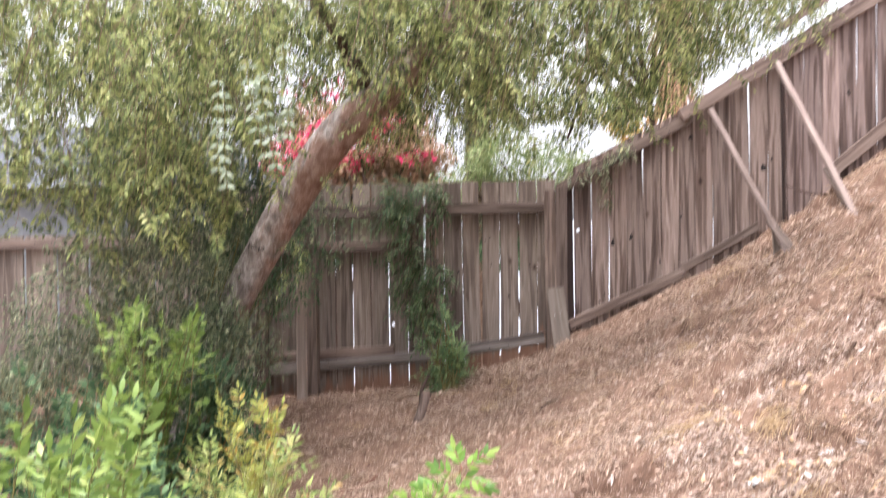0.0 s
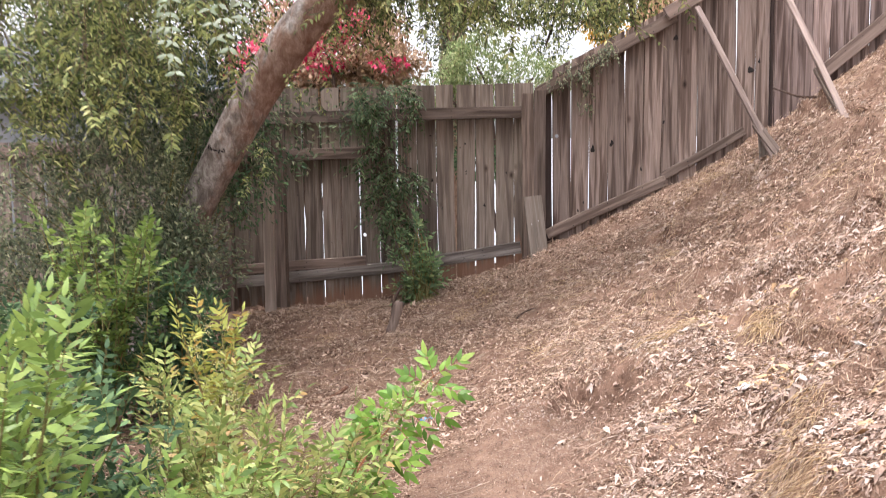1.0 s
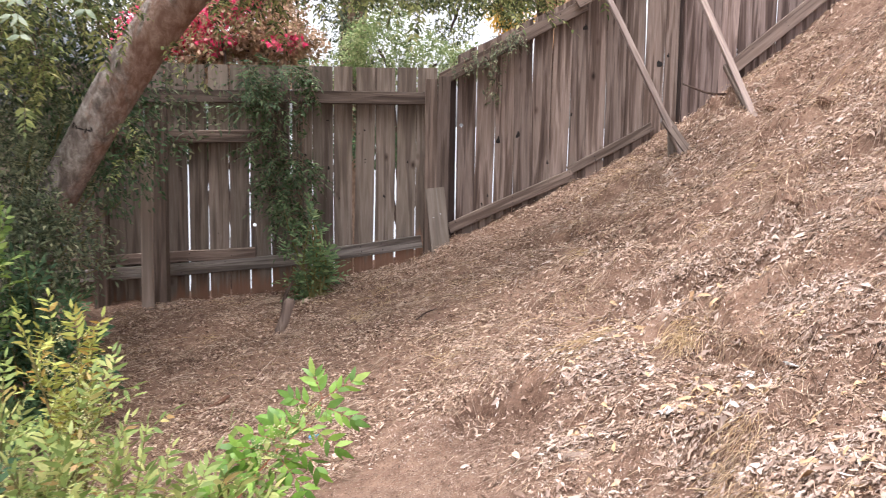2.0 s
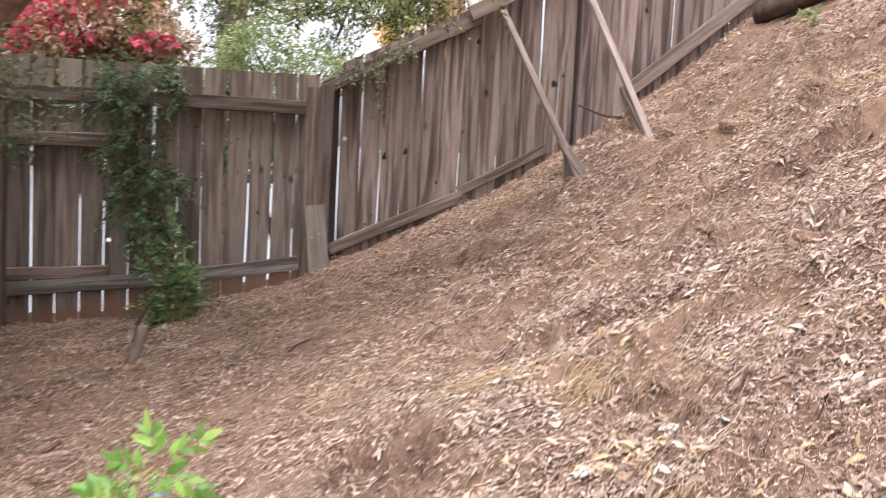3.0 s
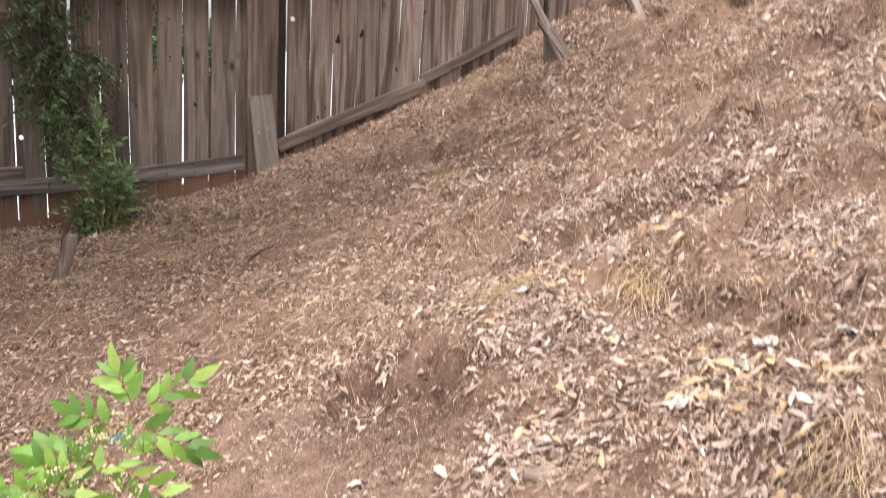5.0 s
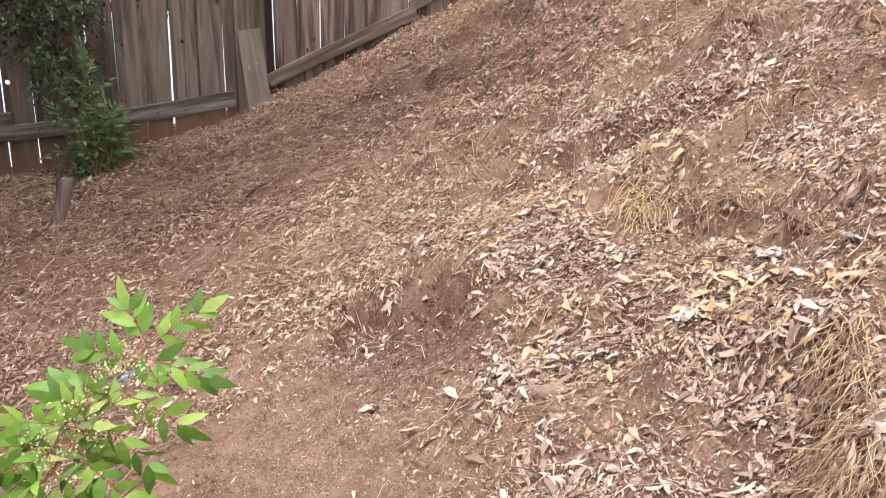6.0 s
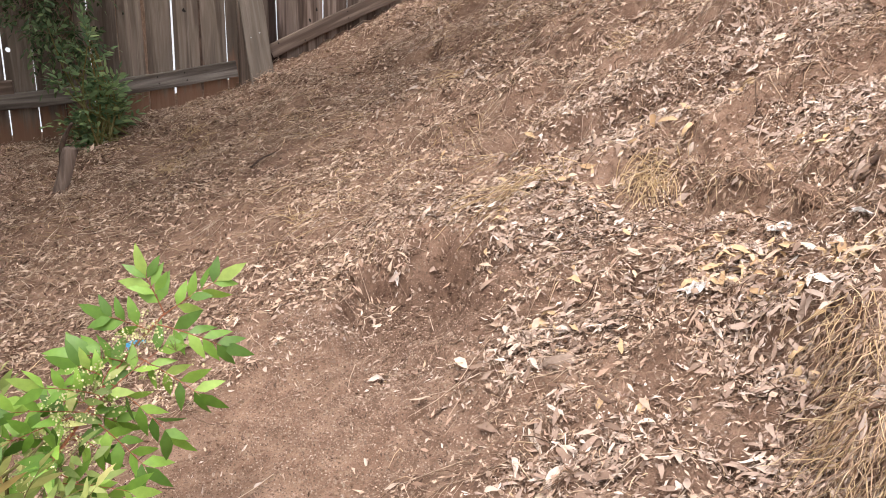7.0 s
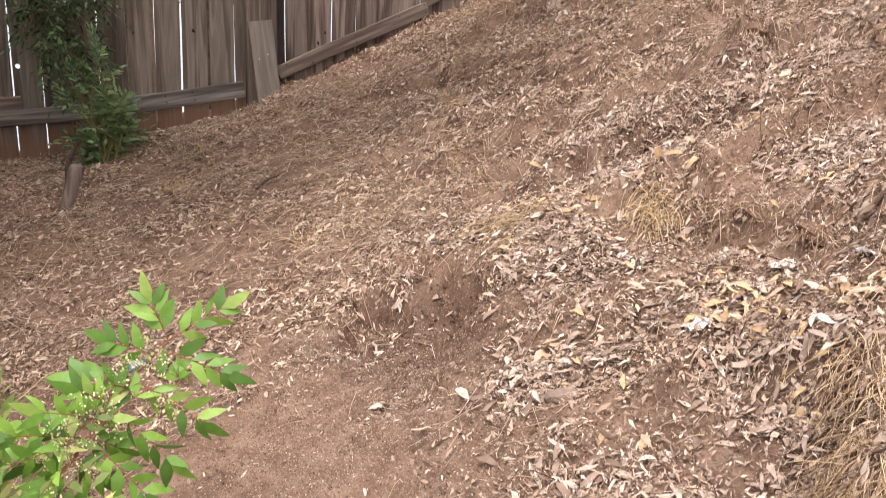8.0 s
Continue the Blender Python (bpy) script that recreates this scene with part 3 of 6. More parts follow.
    for bx, by, s, h in ((1.49, -2.68, 0.17, 0.13), (1.74, -3.02, 0.18, 0.10), (2.34, -1.98, 0.2, 0.05), (1.22, -2.02, 0.15, 0.06), (1.92, -1.58, 0.2, 0.08), (2.6, -1.32, 0.2, 0.09), (1.05, -1.45, 0.16, 0.05), (2.15, -2.55, 0.2, 0.10), (0.62, -1.75, 0.16, 0.035), (2.25, -0.75, 0.16, 0.06), (1.95, -0.60, 0.20, 0.10), (2.42, -1.02, 0.18, 0.07), (2.72, -1.75, 0.2, 0.08), (1.4, -2.75, 0.12, 0.06)):
        front = 0.72 * (x - bx) + 0.69 * (y - by) + 0.02 * np.sin(34 * (x - y))
        z = z + h * np.exp(-(((x - bx) / s) ** 2 + ((y - by) / s) ** 2)) * smooth(-0.018, 0.012, front)
    z = z - 0.13 * (1 - smooth(0.4, 1.0, np.hypot((x - 2.29) / 0.085, (y + 2.04) / 0.075)))
    # the land drops away behind the fence
    z = z - 14.0 * smooth(0.35, 30, y) - 0.9 * np.clip(y - 0.3, 0, 4)
    return z


def bumps(x, y):
    n1 = np.array([noise.noise((a * 3.1, b * 3.1, 0.3)) for a, b in zip(x.ravel(), y.ravel())]).reshape(x.shape)
    n2 = np.array([noise.noise((a * 13, b * 13, 1.7)) for a, b in zip(x.ravel(), y.ravel())]).reshape(x.shape)
    n3 = np.array([noise.noise((a * 30, b * 30, 4.1)) for a, b in zip(x.ravel(), y.ravel())]).reshape(x.shape)
    n4 = np.array([noise.noise((a * 1.5 + 0.5 * b, b * 2.3, 7.7)) for a, b in zip(x.ravel(), y.ravel())]).reshape(x.shape)
    scarp = 0.034 * np.tanh(20 * (n4 + 0.12 * n2)) * smooth(0.1, 1.0, x) * (1 - smooth(-0.5, -0.15, y))
    n5 = np.array([noise.noise((a * 70, b * 70, 2.2)) for a, b in zip(x.ravel(), y.ravel())]).reshape(x.shape)
    trod = np.maximum(np.exp(-(np.hypot((x + 0.05) / 0.40, (y + 3.55) / 0.55)) ** 4), 0.7 * np.exp(-(np.hypot((x - 0.33) / 0.24, (y + 3.15) / 0.34)) ** 4))
    return 0.026 * n1 + (0.024 - 0.015 * trod) * n2 + (0.013 - 0.008 * trod) * n3 + 0.003 * n5 + scarp


def spaced(lo, hi, step, far):
    mid = np.arange(lo, hi + step / 2, step)
    grow = np.cumsum(step * 1.22 ** np.arange(1, 60))
    grow = grow[grow < far]
    return np.concatenate([lo - grow[::-1], mid, hi + grow])


gx = np.union1d(spaced(-2.0, 3.2, 0.02, 300), np.arange(-2.0 + 92 * 0.02 + 0.01, 1.30, 0.02))
gy = np.union1d(spaced(-4.7, 0.1, 0.02, 300), np.arange(-4.7 + 12 * 0.02 + 0.01, -2.80, 0.02))
GX, GY = np.meshgrid(gx, gy)
inside = (GX > -3.5) & (GX < 6) & (GY > -7) & (GY < 1.5)
GZ = land(GX, GY)
GZ[inside] += bumps(GX[inside], GY[inside])
nx, ny = len(gx), len(gy)
ii = (np.arange(ny - 1)[:, None] * nx + np.arange(nx - 1)[None, :]).ravel()
quads = np.stack([ii, ii + 1, ii + 1 + nx, ii + nx], 1)
ground = part("ground", raw_mesh("ground", np.stack([GX.ravel(), GY.ravel(), GZ.ravel()], 1), np.full(len(quads), 4), quads.ravel(), True), SOIL)
tagged(ground, "dry brown soil hillside with a freshly dug hole", "ground", kind="structure")
# added glowing sheet, so that the fence gaps show bright
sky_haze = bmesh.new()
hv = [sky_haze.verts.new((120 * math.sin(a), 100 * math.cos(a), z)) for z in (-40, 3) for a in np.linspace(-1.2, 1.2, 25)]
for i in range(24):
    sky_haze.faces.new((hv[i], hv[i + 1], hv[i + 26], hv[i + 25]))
tagged(part("backdrop", sky_haze, haze), "glowing pale backdrop sheet for the bright distance beyond the fence", "backdrop", kind="structure")


def land_normal(x, y):
    e = 0.02
    zx = (land(x + e, y) - land(x - e, y)) / (2 * e)
    zy = (land(x, y + e) - land(x, y - e)) / (2 * e)
    return unit(np.stack([-zx, -zy, np.ones_like(zx)], -1))


def ground_z(x, y):
    """Height with its small bumps, for things that lie on it."""
    i = np.clip(np.searchsorted(gx, x) - 1, 0, nx - 2)
    j = np.clip(np.searchsorted(gy, y) - 1, 0, ny - 2)
    u, v = (x - gx[i]) / (gx[i + 1] - gx[i]), (y - gy[j]) / (gy[j + 1] - gy[j])
    return GZ[j, i] * (1 - u) * (1 - v) + GZ[j, i + 1] * u * (1 - v) + GZ[j + 1, i] * (1 - u) * v + GZ[j + 1, i + 1] * u * v


def gz1(x, y):
    return float(ground_z(np.array(x, float), np.array(y, float)))


# ---- left fence: upright planks, three rails, posts ----
PITCH = 0.145
RNG = np.random.default_rng(5)
fence_a = thing("wooden_fence", (0, 0, 0), "weathered grey-brown plank fence with gaps between its boards", "fence", "garden fences")
for k in range(-1, 18):
    x = -PITCH * (k + 0.5)
    w = PITCH - float(RNG.choice([0.005, 0.007, 0.009, 0.012])) - (0.004 if k in (10, 3, 1) else 0)
    low = max(0.13 + 0.22 * x, -0.30) - 0.10
    top = 1.5 + float(RNG.uniform(-0.003, 0.003))
    hole = (-0.045, 0.393 - low, 0.014) if k == 7 else None
    b = part("board", plank_bm(w, top - low, 0.018, RNG, hole=hole), WOOD_LEFT, fence_a)
    b.location = (x, 0.012 + float(RNG.uniform(-0.003, 0.003)), low)
    b.rotation_euler = (0, radians(float(RNG.uniform(-0.25, 0.25))), 0)
for k in range(18, 34):
    x = -PITCH * (k + 0.5)
    low = -0.3
    b = part("board", plank_bm(PITCH - 0.007, 1.14 - low, 0.018, RNG), WOOD_LEFT, fence_a)
    b.location = (x, 0.25 + 0.02 * (k % 2), low)
beam("rail", (-2.55, -0.024, 1.275), (0.115, -0.026, 1.288), 0.088, 0.04, WOOD_RAIL, fence_a, seed=2)
beam("rail", (-2.55, -0.026, 0.985), (-1.035, -0.026, 1.012), 0.088, 0.04, WOOD_RAIL, fence_a, seed=3)
beam("rail", (-2.55, -0.026, 0.0), (-0.62, -0.028, 0.178), 0.086, 0.04, WOOD_LIGHT, fence_a, seed=4, wave=0.006)
beam("rail", (-0.72, -0.05, 0.172), (0.045, -0.05, 0.300), 0.088, 0.04, WOOD_LIGHT, fence_a, seed=5, wave=0.006)
beam("rail", (-2.5, -0.027, 0.10), (-1.12, -0.027, 0.205), 0.075, 0.038, WOOD_PALE, fence_a, seed=6, wave=0.006)
beam("rail", (-5.0, 0.22, 1.06), (-2.5, 0.22, 1.075), 0.088, 0.04, WOOD_PALE, fence_a, seed=7)
beam("post", (-1.75, -0.14, -0.35), (-1.735, -0.14, 1.20), 0.088, 0.09, WOOD_RAIL, fence_a, seed=8)
beam("post", (-2.17, -0.09, -0.35), (-2.17, -0.09, 1.45), 0.092, 0.09, WOOD_POST, fence_a, seed=9)
beam("post", (0.10, -0.03, 0.0), (0.10, -0.03, 1.42), 0.088, 0.088, WOOD_POST, fence_a, seed=10)
beam("stake", (-1.760, -0.45, -0.40), (-1.740, -0.43, 0.81), 0.072, 0.05, WOOD_STAKE, fence_a, "pale split stake against the fence post", seed=11)

# ---- right fence: planks that climb the slope ----
fence_b = thing("wooden_fence", (0, 0, 0), "weathered brown plank fence climbing the slope, with knot holes", "fence", "garden fences")


def top_line(x):
    return float(np.interp(x, [0.2, 1.1, 1.85, 3.4], [1.50, 1.955, 2.43, 3.38]))


def foot_line(x):
    return float(np.interp(x, [0.2, 1.1, 1.6, 1.9, 2.25, 3.4], [0.33, 0.76, 1.06, 1.22, 1.50, 2.46]))


xs, k = 0.283, 0
while xs < 3.35:
    w = float(RNG.choice([0.128, 0.134, 0.139]))
    xm = xs + w / 2
    upper = xs > 1.86
    low, top = foot_line(xm) - 0.10, top_line(xm) + 0.05
    sl = (top_line(xm + 0.1) - top_line(xm - 0.1)) / 0.2
    hole = {0: (-0.035, 1.111 - low, 0.014)}.get(k)
    b = part("board", plank_bm(w - 0.004, top - low, 0.018, RNG, sl, 0.5, hole=hole), WOOD_UPPER if upper else WOOD_RIGHT, fence_b)
    b.location = (xm, 0.012 + float(RNG.uniform(-0.004, 0.004)), low)
    b.rotation_euler = (0, radians(float(RNG.uniform(-0.4, 0.4))), 0)
    xs += w - float(RNG.choice([0.003, 0.003, 0.002, -0.001]))
    k += 1
beam("rail", (0.17, -0.03, 1.425), (1.16, -0.032, 1.945), 0.085, 0.04, WOOD_RAIL, fence_b, seed=12)
beam("rail", (1.09, -0.065, 1.955), (1.86, -0.05, 2.40), 0.095, 0.04, WOOD_PALE, fence_b, seed=13)
beam("rail", (1.84, -0.032, 2.385), (3.4, -0.032, 3.33), 0.09, 0.04, WOOD_PALE, fence_b, seed=14)
beam("rail", (1.80, -0.05, 2.57), (2.15, -0.05, 2.80), 0.06, 0.04, WOOD_PALE, fence_b, "bleached batten nailed over the top rail", seed=15)
beam("kickboard", (0.24, -0.022, 0.385), (1.105, -0.026, 0.782), 0.078, 0.038, WOOD_PALE, fence_b, seed=16)
beam("kickboard", (1.08, -0.02, 0.80), (1.66, -0.02, 1.125), 0.062, 0.03, WOOD_RAIL, fence_b, seed=17)
beam("kickboard", (2.19, -0.03, 1.525), (3.4, -0.03, 2.53), 0.095, 0.038, WOOD_PALE, fence_b, seed=18)
beam("post", (0.19, -0.035, 0.05), (0.19, -0.035, 1.44), 0.086, 0.088, WOOD_POST, fence_b, seed=19)
# board in shadow beside the corner post, its shade put into the near-black colour
beam("post", (0.252, 0.004, 0.1), (0.252, 0.004, 1.46), 0.05, 0.05, WOOD_DARK_SHADED, fence_b, seed=20)
beam("post", (1.872, 0.055, 0.95), (1.872, 0.055, 2.45), 0.09, 0.09, DARK_BARK, fence_b, seed=21)
beam("batten", (1.842, -0.014, 1.10), (1.842, -0.014, 2.36), 0.022, 0.03, WOOD_DARK_SHADED, fence_b, seed=22)
beam("splice_board", (0.205, -0.155, 0.07), (0.128, -0.10, 0.675), 0.132, 0.024, WOOD_SPLICE, fence_b, "pale short board leaning on the corner post", seed=23)


def mark_on(fence, kx, kz, rx, rz, seed):
    """A dark drop-shaped knot on the board that it lies in."""
    rr = np.random.default_rng(seed)
    ph = rr.uniform(0, 6, 2)
    bm_ = bmesh.new()
    bmesh.ops.create_uvsphere(bm_, u_segments=12, v_segments=7, radius=1.0)
    for v in bm_.verts:
        a_ = math.atan2(v.co.z, v.co.x)
        k_ = 1 + 0.22 * math.sin(2 * a_ + ph[0]) + 0.15 * math.sin(3 * a_ + ph[1])
        v.co = Vector((v.co.x * rx * k_ * (1 - 0.35 * v.co.z), v.co.y * 0.004, v.co.z * rz * k_))
    host = min((o for o in fence.children if o.name.split(".")[0] == "board"), key=lambda o: abs(o.location.x - kx))
    kn_ = part("knot", bm_, BLACK_MARK, host)
    kn_.location = host.matrix_basis.inverted() @ Vector((kx, host.location.y - 0.0095, kz))


for k, (kx, kz, kr) in enumerate(((0.578, 1.013, 0.015), (0.716, 1.053, 0.014), (1.17, 1.80, 0.016), (1.70, 1.56, 0.018), (0.51, 0.62, 0.009), (0.47, 0.56, 0.010), (1.09, 1.20, 0.008), (0.93, 0.86, 0.008), (1.76, 1.62, 0.010), (2.32, 2.1, 0.012))):
    mark_on(fence_b, kx, kz, kr, kr * 1.5, 100 + k)
KN = np.random.default_rng(17)
for k in range(17):
    kr = KN.uniform(0.004, 0.010)
    mark_on(fence_a, -PITCH * (KN.integers(0, 16) + KN.uniform(0.2, 0.8)), KN.uniform(0.25, 1.22), kr, kr * KN.uniform(0.9, 1.6), 200 + k)
bm = bmesh.new()
bmesh.ops.create_uvsphere(bm, u_segments=8, v_segments=5, radius=0.0045)
nail_mesh = bpy.data.meshes.new("nail_head")
bm.to_mesh(nail_mesh)
bm.free()
nail_mesh.materials.append(NAIL)
old_nail = nail_mesh.copy()
old_nail.materials[0] = BLACK_MARK
for rail in [o for o in (*fence_a.children, *fence_b.children) if o.name.split(".")[0] in ("rail", "kickboard", "splice_board")]:
    box = [Vector(c) for c in rail.bound_box]
    lo_, hi_ = box[0], box[6]
    zn = lo_.z + 0.06
    short = rail.name.startswith("splice")
    while zn < hi_.z - 0.02:
        for side in (-0.22, 0.2):
            if short or KN.uniform() < 0.55:
                nl = part("nail_head", nail_mesh if short else old_nail, None, rail)
                nl.location = ((lo_.x + hi_.x) / 2 + side * (hi_.x - lo_.x) + KN.normal(0, 0.004), lo_.y + 0.003, zn + KN.normal(0, 0.008))
        zn += 0.36 if short else PITCH * (2 if KN.uniform() < 0.5 else 1)

# ---- timber props that hold the fence up ----
def prop(head, foot, w, th, seed, label):
    p = thing("fence_prop", foot, label, "prop", "fence props")
    beam("brace", (foot[0] + (foot[0] - head[0]) * 0.06, foot[1] + (foot[1] - head[1]) * 0.06, foot[2] + (foot[2] - head[2]) * 0.06), head, w, th, WOOD_PROP, p, seed=seed)
    return p


p1 = prop((1.30, -0.09, 1.99), (1.625, -0.87, gz1(1.625, -0.87)), 0.038, 0.035, 31, "long pale timber prop leaning against the fence rail")
beam("foot_block", (1.600, -0.72, gz1(1.600, -0.72) - 0.06), (1.590, -0.735, gz1(1.600, -0.72) + 0.18), 0.055, 0.03, WOOD_SPLICE, p1, "short brown stake driven in at the foot", seed=32)
beam("splint", (1.66, -0.90, gz1(1.66, -0.9) - 0.02), (1.555, -0.70, 1.15), 0.055, 0.03, WOOD_RAIL, p1, seed=33)
p2 = prop((1.79, -0.06, 2.33), (2.02, -0.87, gz1(2.02, -0.87)), 0.041, 0.036, 34, "second pale timber prop leaning against the fence post")
beam("splint", (2.035, -0.90, gz1(2.035, -0.9) - 0.02), (1.96, -0.62, 1.50), 0.06, 0.03, WOOD_RAIL, p2, seed=35)


# ---- leaves and twigs ----
class Cloud:
    """Collects leaves and twigs, then makes one mesh of each."""

    def __init__(self, seed):
        self.rng = np.random.default_rng(seed)
        self.P, self.D, self.N, self.L, self.W, self.B, self.lines, self.rad = [], [], [], [], [], [], [], []

    def leaf(self, p, d, n, length, width, bend=0.15):
        self.P.append(p), self.D.append(d), self.N.append(n), self.L.append(length), self.W.append(width), self.B.append(bend)

    def spray(self, p, d, length, pairs, leaf, ratio=0.36, droop=0.3, twig=0.0012, spread=0.9):
        """A compound leaf: a thin stalk with pairs of leaflets and one at the tip."""
        r = self.rng
        d = unit(np.asarray(d, float))
        side = unit(np.cross(d, [0.02, 0.01, 1.0]) + r.normal(0, 0.15, 3))
        up = np.cross(side, d)
        ts = np.linspace(0, 1, 3)
        line = np.asarray(p) + np.outer(ts * length, d) + np.outer(-droop * length * ts ** 2, [0, 0, 1.0])
        self.lines.append(line), self.rad.append(twig)
        for i in range(pairs):
            t = 0.18 + 0.8 * (i + r.uniform(0, 0.3)) / pairs
            q = np.array([np.interp(t, ts, line[:, c]) for c in range(3)])
            tan = unit(d - np.array([0, 0, 2 * droop * t]))
            size = leaf * (0.75 + 0.35 * math.sin(math.pi * min(t * 1.05, 1))) * r.uniform(0.85, 1.15)
            for s in (-1, 1):
                dd = unit(tan * (1.0 - 0.35 * spread) + s * side * spread + r.normal(0, 0.16, 3) + np.array([0, 0, -0.25 * droop]))
                self.leaf(q, dd, up + r.normal(0, 0.25, 3), size, size * ratio * r.uniform(0.85, 1.15), r.uniform(0.0, 0.3))
        self.leaf(line[-1], unit(line[-1] - line[-2]), up + r.normal(0, 0.2, 3), leaf, leaf * ratio, 0.15)

    def whip(self, p, d, length, count, leaf, ratio, droop, stalk, pairs=5, twig=0.003, curl=0.12):
        """A hanging or rising shoot that carries compound leaves along it."""
        r = self.rng
        n = 9
        pts = [np.asarray(p, float)]
        v = unit(np.asarray(d, float))
        for _ in range(n - 1):
            v = unit(v + np.array([0, 0, -droop / n * 2]) + r.normal(0, curl, 3))
            pts.append(pts[-1] + v * length / (n - 1))
        pts = np.array(pts)
        self.lines.append(pts), self.rad.append(twig)
        for i in range(count):
            t = (i + r.uniform(0, 1)) / count * (n - 1)
            k = min(int(t), n - 2)
            q = pts[k] + (pts[k + 1] - pts[k]) * (t - k)
            tan = unit(pts[k + 1] - pts[k])
            out = unit(np.cross(tan, r.normal(0, 1, 3)))
            self.spray(q, tan * 0.55 + out * 0.8 + np.array([0, 0, -0.1]), stalk * r.uniform(0.7, 1.2), pairs, leaf * r.uniform(0.8, 1.2), ratio, droop * 0.5)
        return pts

    def loose(self, centre, radii, count, leaf, ratio, hang=0.3):
        """Single leaves through an uneven lump."""
        r = self.rng
        q = r.normal(0, 1, (count, 3))
        q = unit(q) * (r.uniform(0.15, 1, (count, 1)) ** 0.45)
        ph = r.uniform(0, 6, 3)
        q *= 1 + 0.3 * np.sin(3.1 * q[:, [1, 2, 0]] + ph)
        p = np.asarray(centre) + q * np.asarray(radii)
        d = unit(r.normal(0, 1, (count, 3)) + q * 0.8 + np.array([0, 0, -hang]))
        nn = unit(r.normal(0, 0.6, (count, 3)) + np.array([0, 0, 1.0]))
        for k in range(count):
            s = leaf * r.uniform(0.6, 1.3)
            self.leaf(p[k], d[k], nn[k], s, s * ratio, r.uniform(0, 0.35))

    def leaves(self, name="foliage"):
        return leaf_mesh(name, np.array(self.P), np.array(self.D), np.array(self.N), np.array(self.L), np.array(self.W), np.array(self.B))

    def twigs(self, name="branchwork"):
        return ribbon_mesh(name, self.lines, self.rad)


def stuffed(ob):
    ob["kind"] = "stuff"
    return ob


# ---- leaning tree with hanging foliage ----
tree = thing("tree", (-2.0, -1.6, gz1(-2.0, -1.6)), "leaning grey and rust-barked tree with hanging olive foliage", "tree")
TO = np.array(tree.location)
trunk_line = bez([(-2.25, -1.50, -0.45), (-1.98, -1.66, 0.35), (-1.735, -1.75, 0.80), (-1.50, -1.75, 1.20), (-1.20, -1.75, 1.63), (-0.86, -1.72, 1.95), (-0.45, -1.60, 2.40), (-0.05, -1.4, 2.95), (0.3, -1.2, 3.6)], 44)
part("trunk", limb_mesh("trunk", trunk_line - TO, [0.16, 0.115, 0.102, 0.104, 0.110, 0.112, 0.105, 0.085, 0.06], 18, 0.05, 3), BARK, tree)
limbs = [[(-0.55, -1.62, 2.30), (-1.2, -1.45, 2.65), (-2.1, -1.35, 2.8), (-3.0, -1.4, 2.95)],
         [(-0.95, -1.75, 1.9), (-1.2, -2.1, 2.4), (-1.5, -2.5, 2.7), (-1.5, -3.0, 3.0)],
         [(-0.45, -1.60, 2.40), (0.0, -1.9, 2.75), (0.5, -2.1, 3.0)]]
for k, pts in enumerate(limbs):
    part("limb", limb_mesh("limb", bez(pts, 14) - TO, [0.045, 0.028, 0.014], 10, 0.06, 40 + k), DARK_BARK, tree)
mark = bmesh.new()
for a, b, w_, h_, tilt_ in ((-0.042, 0.014, 0.007, 0.030, 0.3), (-0.028, 0.004, 0.006, 0.022, -0.2), (-0.006, -0.004, 0.030, 0.007, 0.25), (0.016, -0.012, 0.008, 0.026, 0.5), (0.034, -0.012, 0.020, 0.008, 0.4), (0.044, -0.004, 0.006, 0.018, -0.3)):
    bmesh.ops.create_icosphere(mark, subdivisions=1, radius=0.6, matrix=Matrix.Translation((a, 0, b)) @ Matrix.Rotation(tilt_, 4, "Y") @ Matrix.Diagonal((w_, 0.012, h_, 1)))
mk = part("bark_scar", mark, BLACK_MARK, tree, "black scar on the pale bark")
mk.location = Vector((-1.62, -1.858, 1.03)) - Vector(TO)

crown = Cloud(11)
rg = crown.rng
for _ in range(520):
    x = rg.uniform(-3.5, -0.7)
    y = rg.uniform(-3.3, -1.0)
    topz = rg.uniform(1.75, 2.9) + (0.25 if x > -1.5 else 0)
    if x > -1.75 and y > -2.3 and rg.uniform() < 0.55:
        continue
    if noise.noise((x * 1.7, y * 1.7, topz * 1.7)) < -0.12:
        continue
    side, deep = (x + 0.05) / (y + 6.6), y + 6.6
    clear = 1.0 + deep * float(np.interp(side, [-0.40, -0.358, -0.265, -0.175, -0.09], [-0.10, -0.04, 0.10, 0.194, 0.28]))
    if -0.40 < side < (-0.20 if rg.uniform() < 0.6 else -0.10) and y < -1.55 and topz > clear - 0.25 and topz - 0.75 < clear + 0.12:
        continue
    if side < -0.5 and topz - 0.7 < 1.07 + 0.10 * deep:
        continue
    crown.whip((x, y, topz), (rg.normal(0, 0.5), rg.normal(0, 0.5), -0.55), rg.uniform(0.35, 0.8), 10, 0.038, 0.32, 0.5, 0.17, 6, 0.0025)
for _ in range(110):
    x, y = rg.uniform(-3.2, -1.8), rg.uniform(-1.6, -0.8)
    crown.whip((x, y, rg.uniform(2.2, 3.0)), (rg.normal(0, 0.5), rg.normal(0, 0.5), -0.5), rg.uniform(0.35, 0.7), 9, 0.046, 0.34, 0.5, 0.17, 5, 0.0025)
for _ in range(60):
    x, y = rg.uniform(-3.0, -1.72), rg.uniform(-2.6, -1.7)
    crown.whip((x, y, rg.uniform(1.5, 2.0)), (rg.normal(0, 0.25), rg.normal(0, 0.25), -1), rg.uniform(0.35, 0.7), 10, 0.040, 0.32, 0.2, 0.15, 6, 0.002)
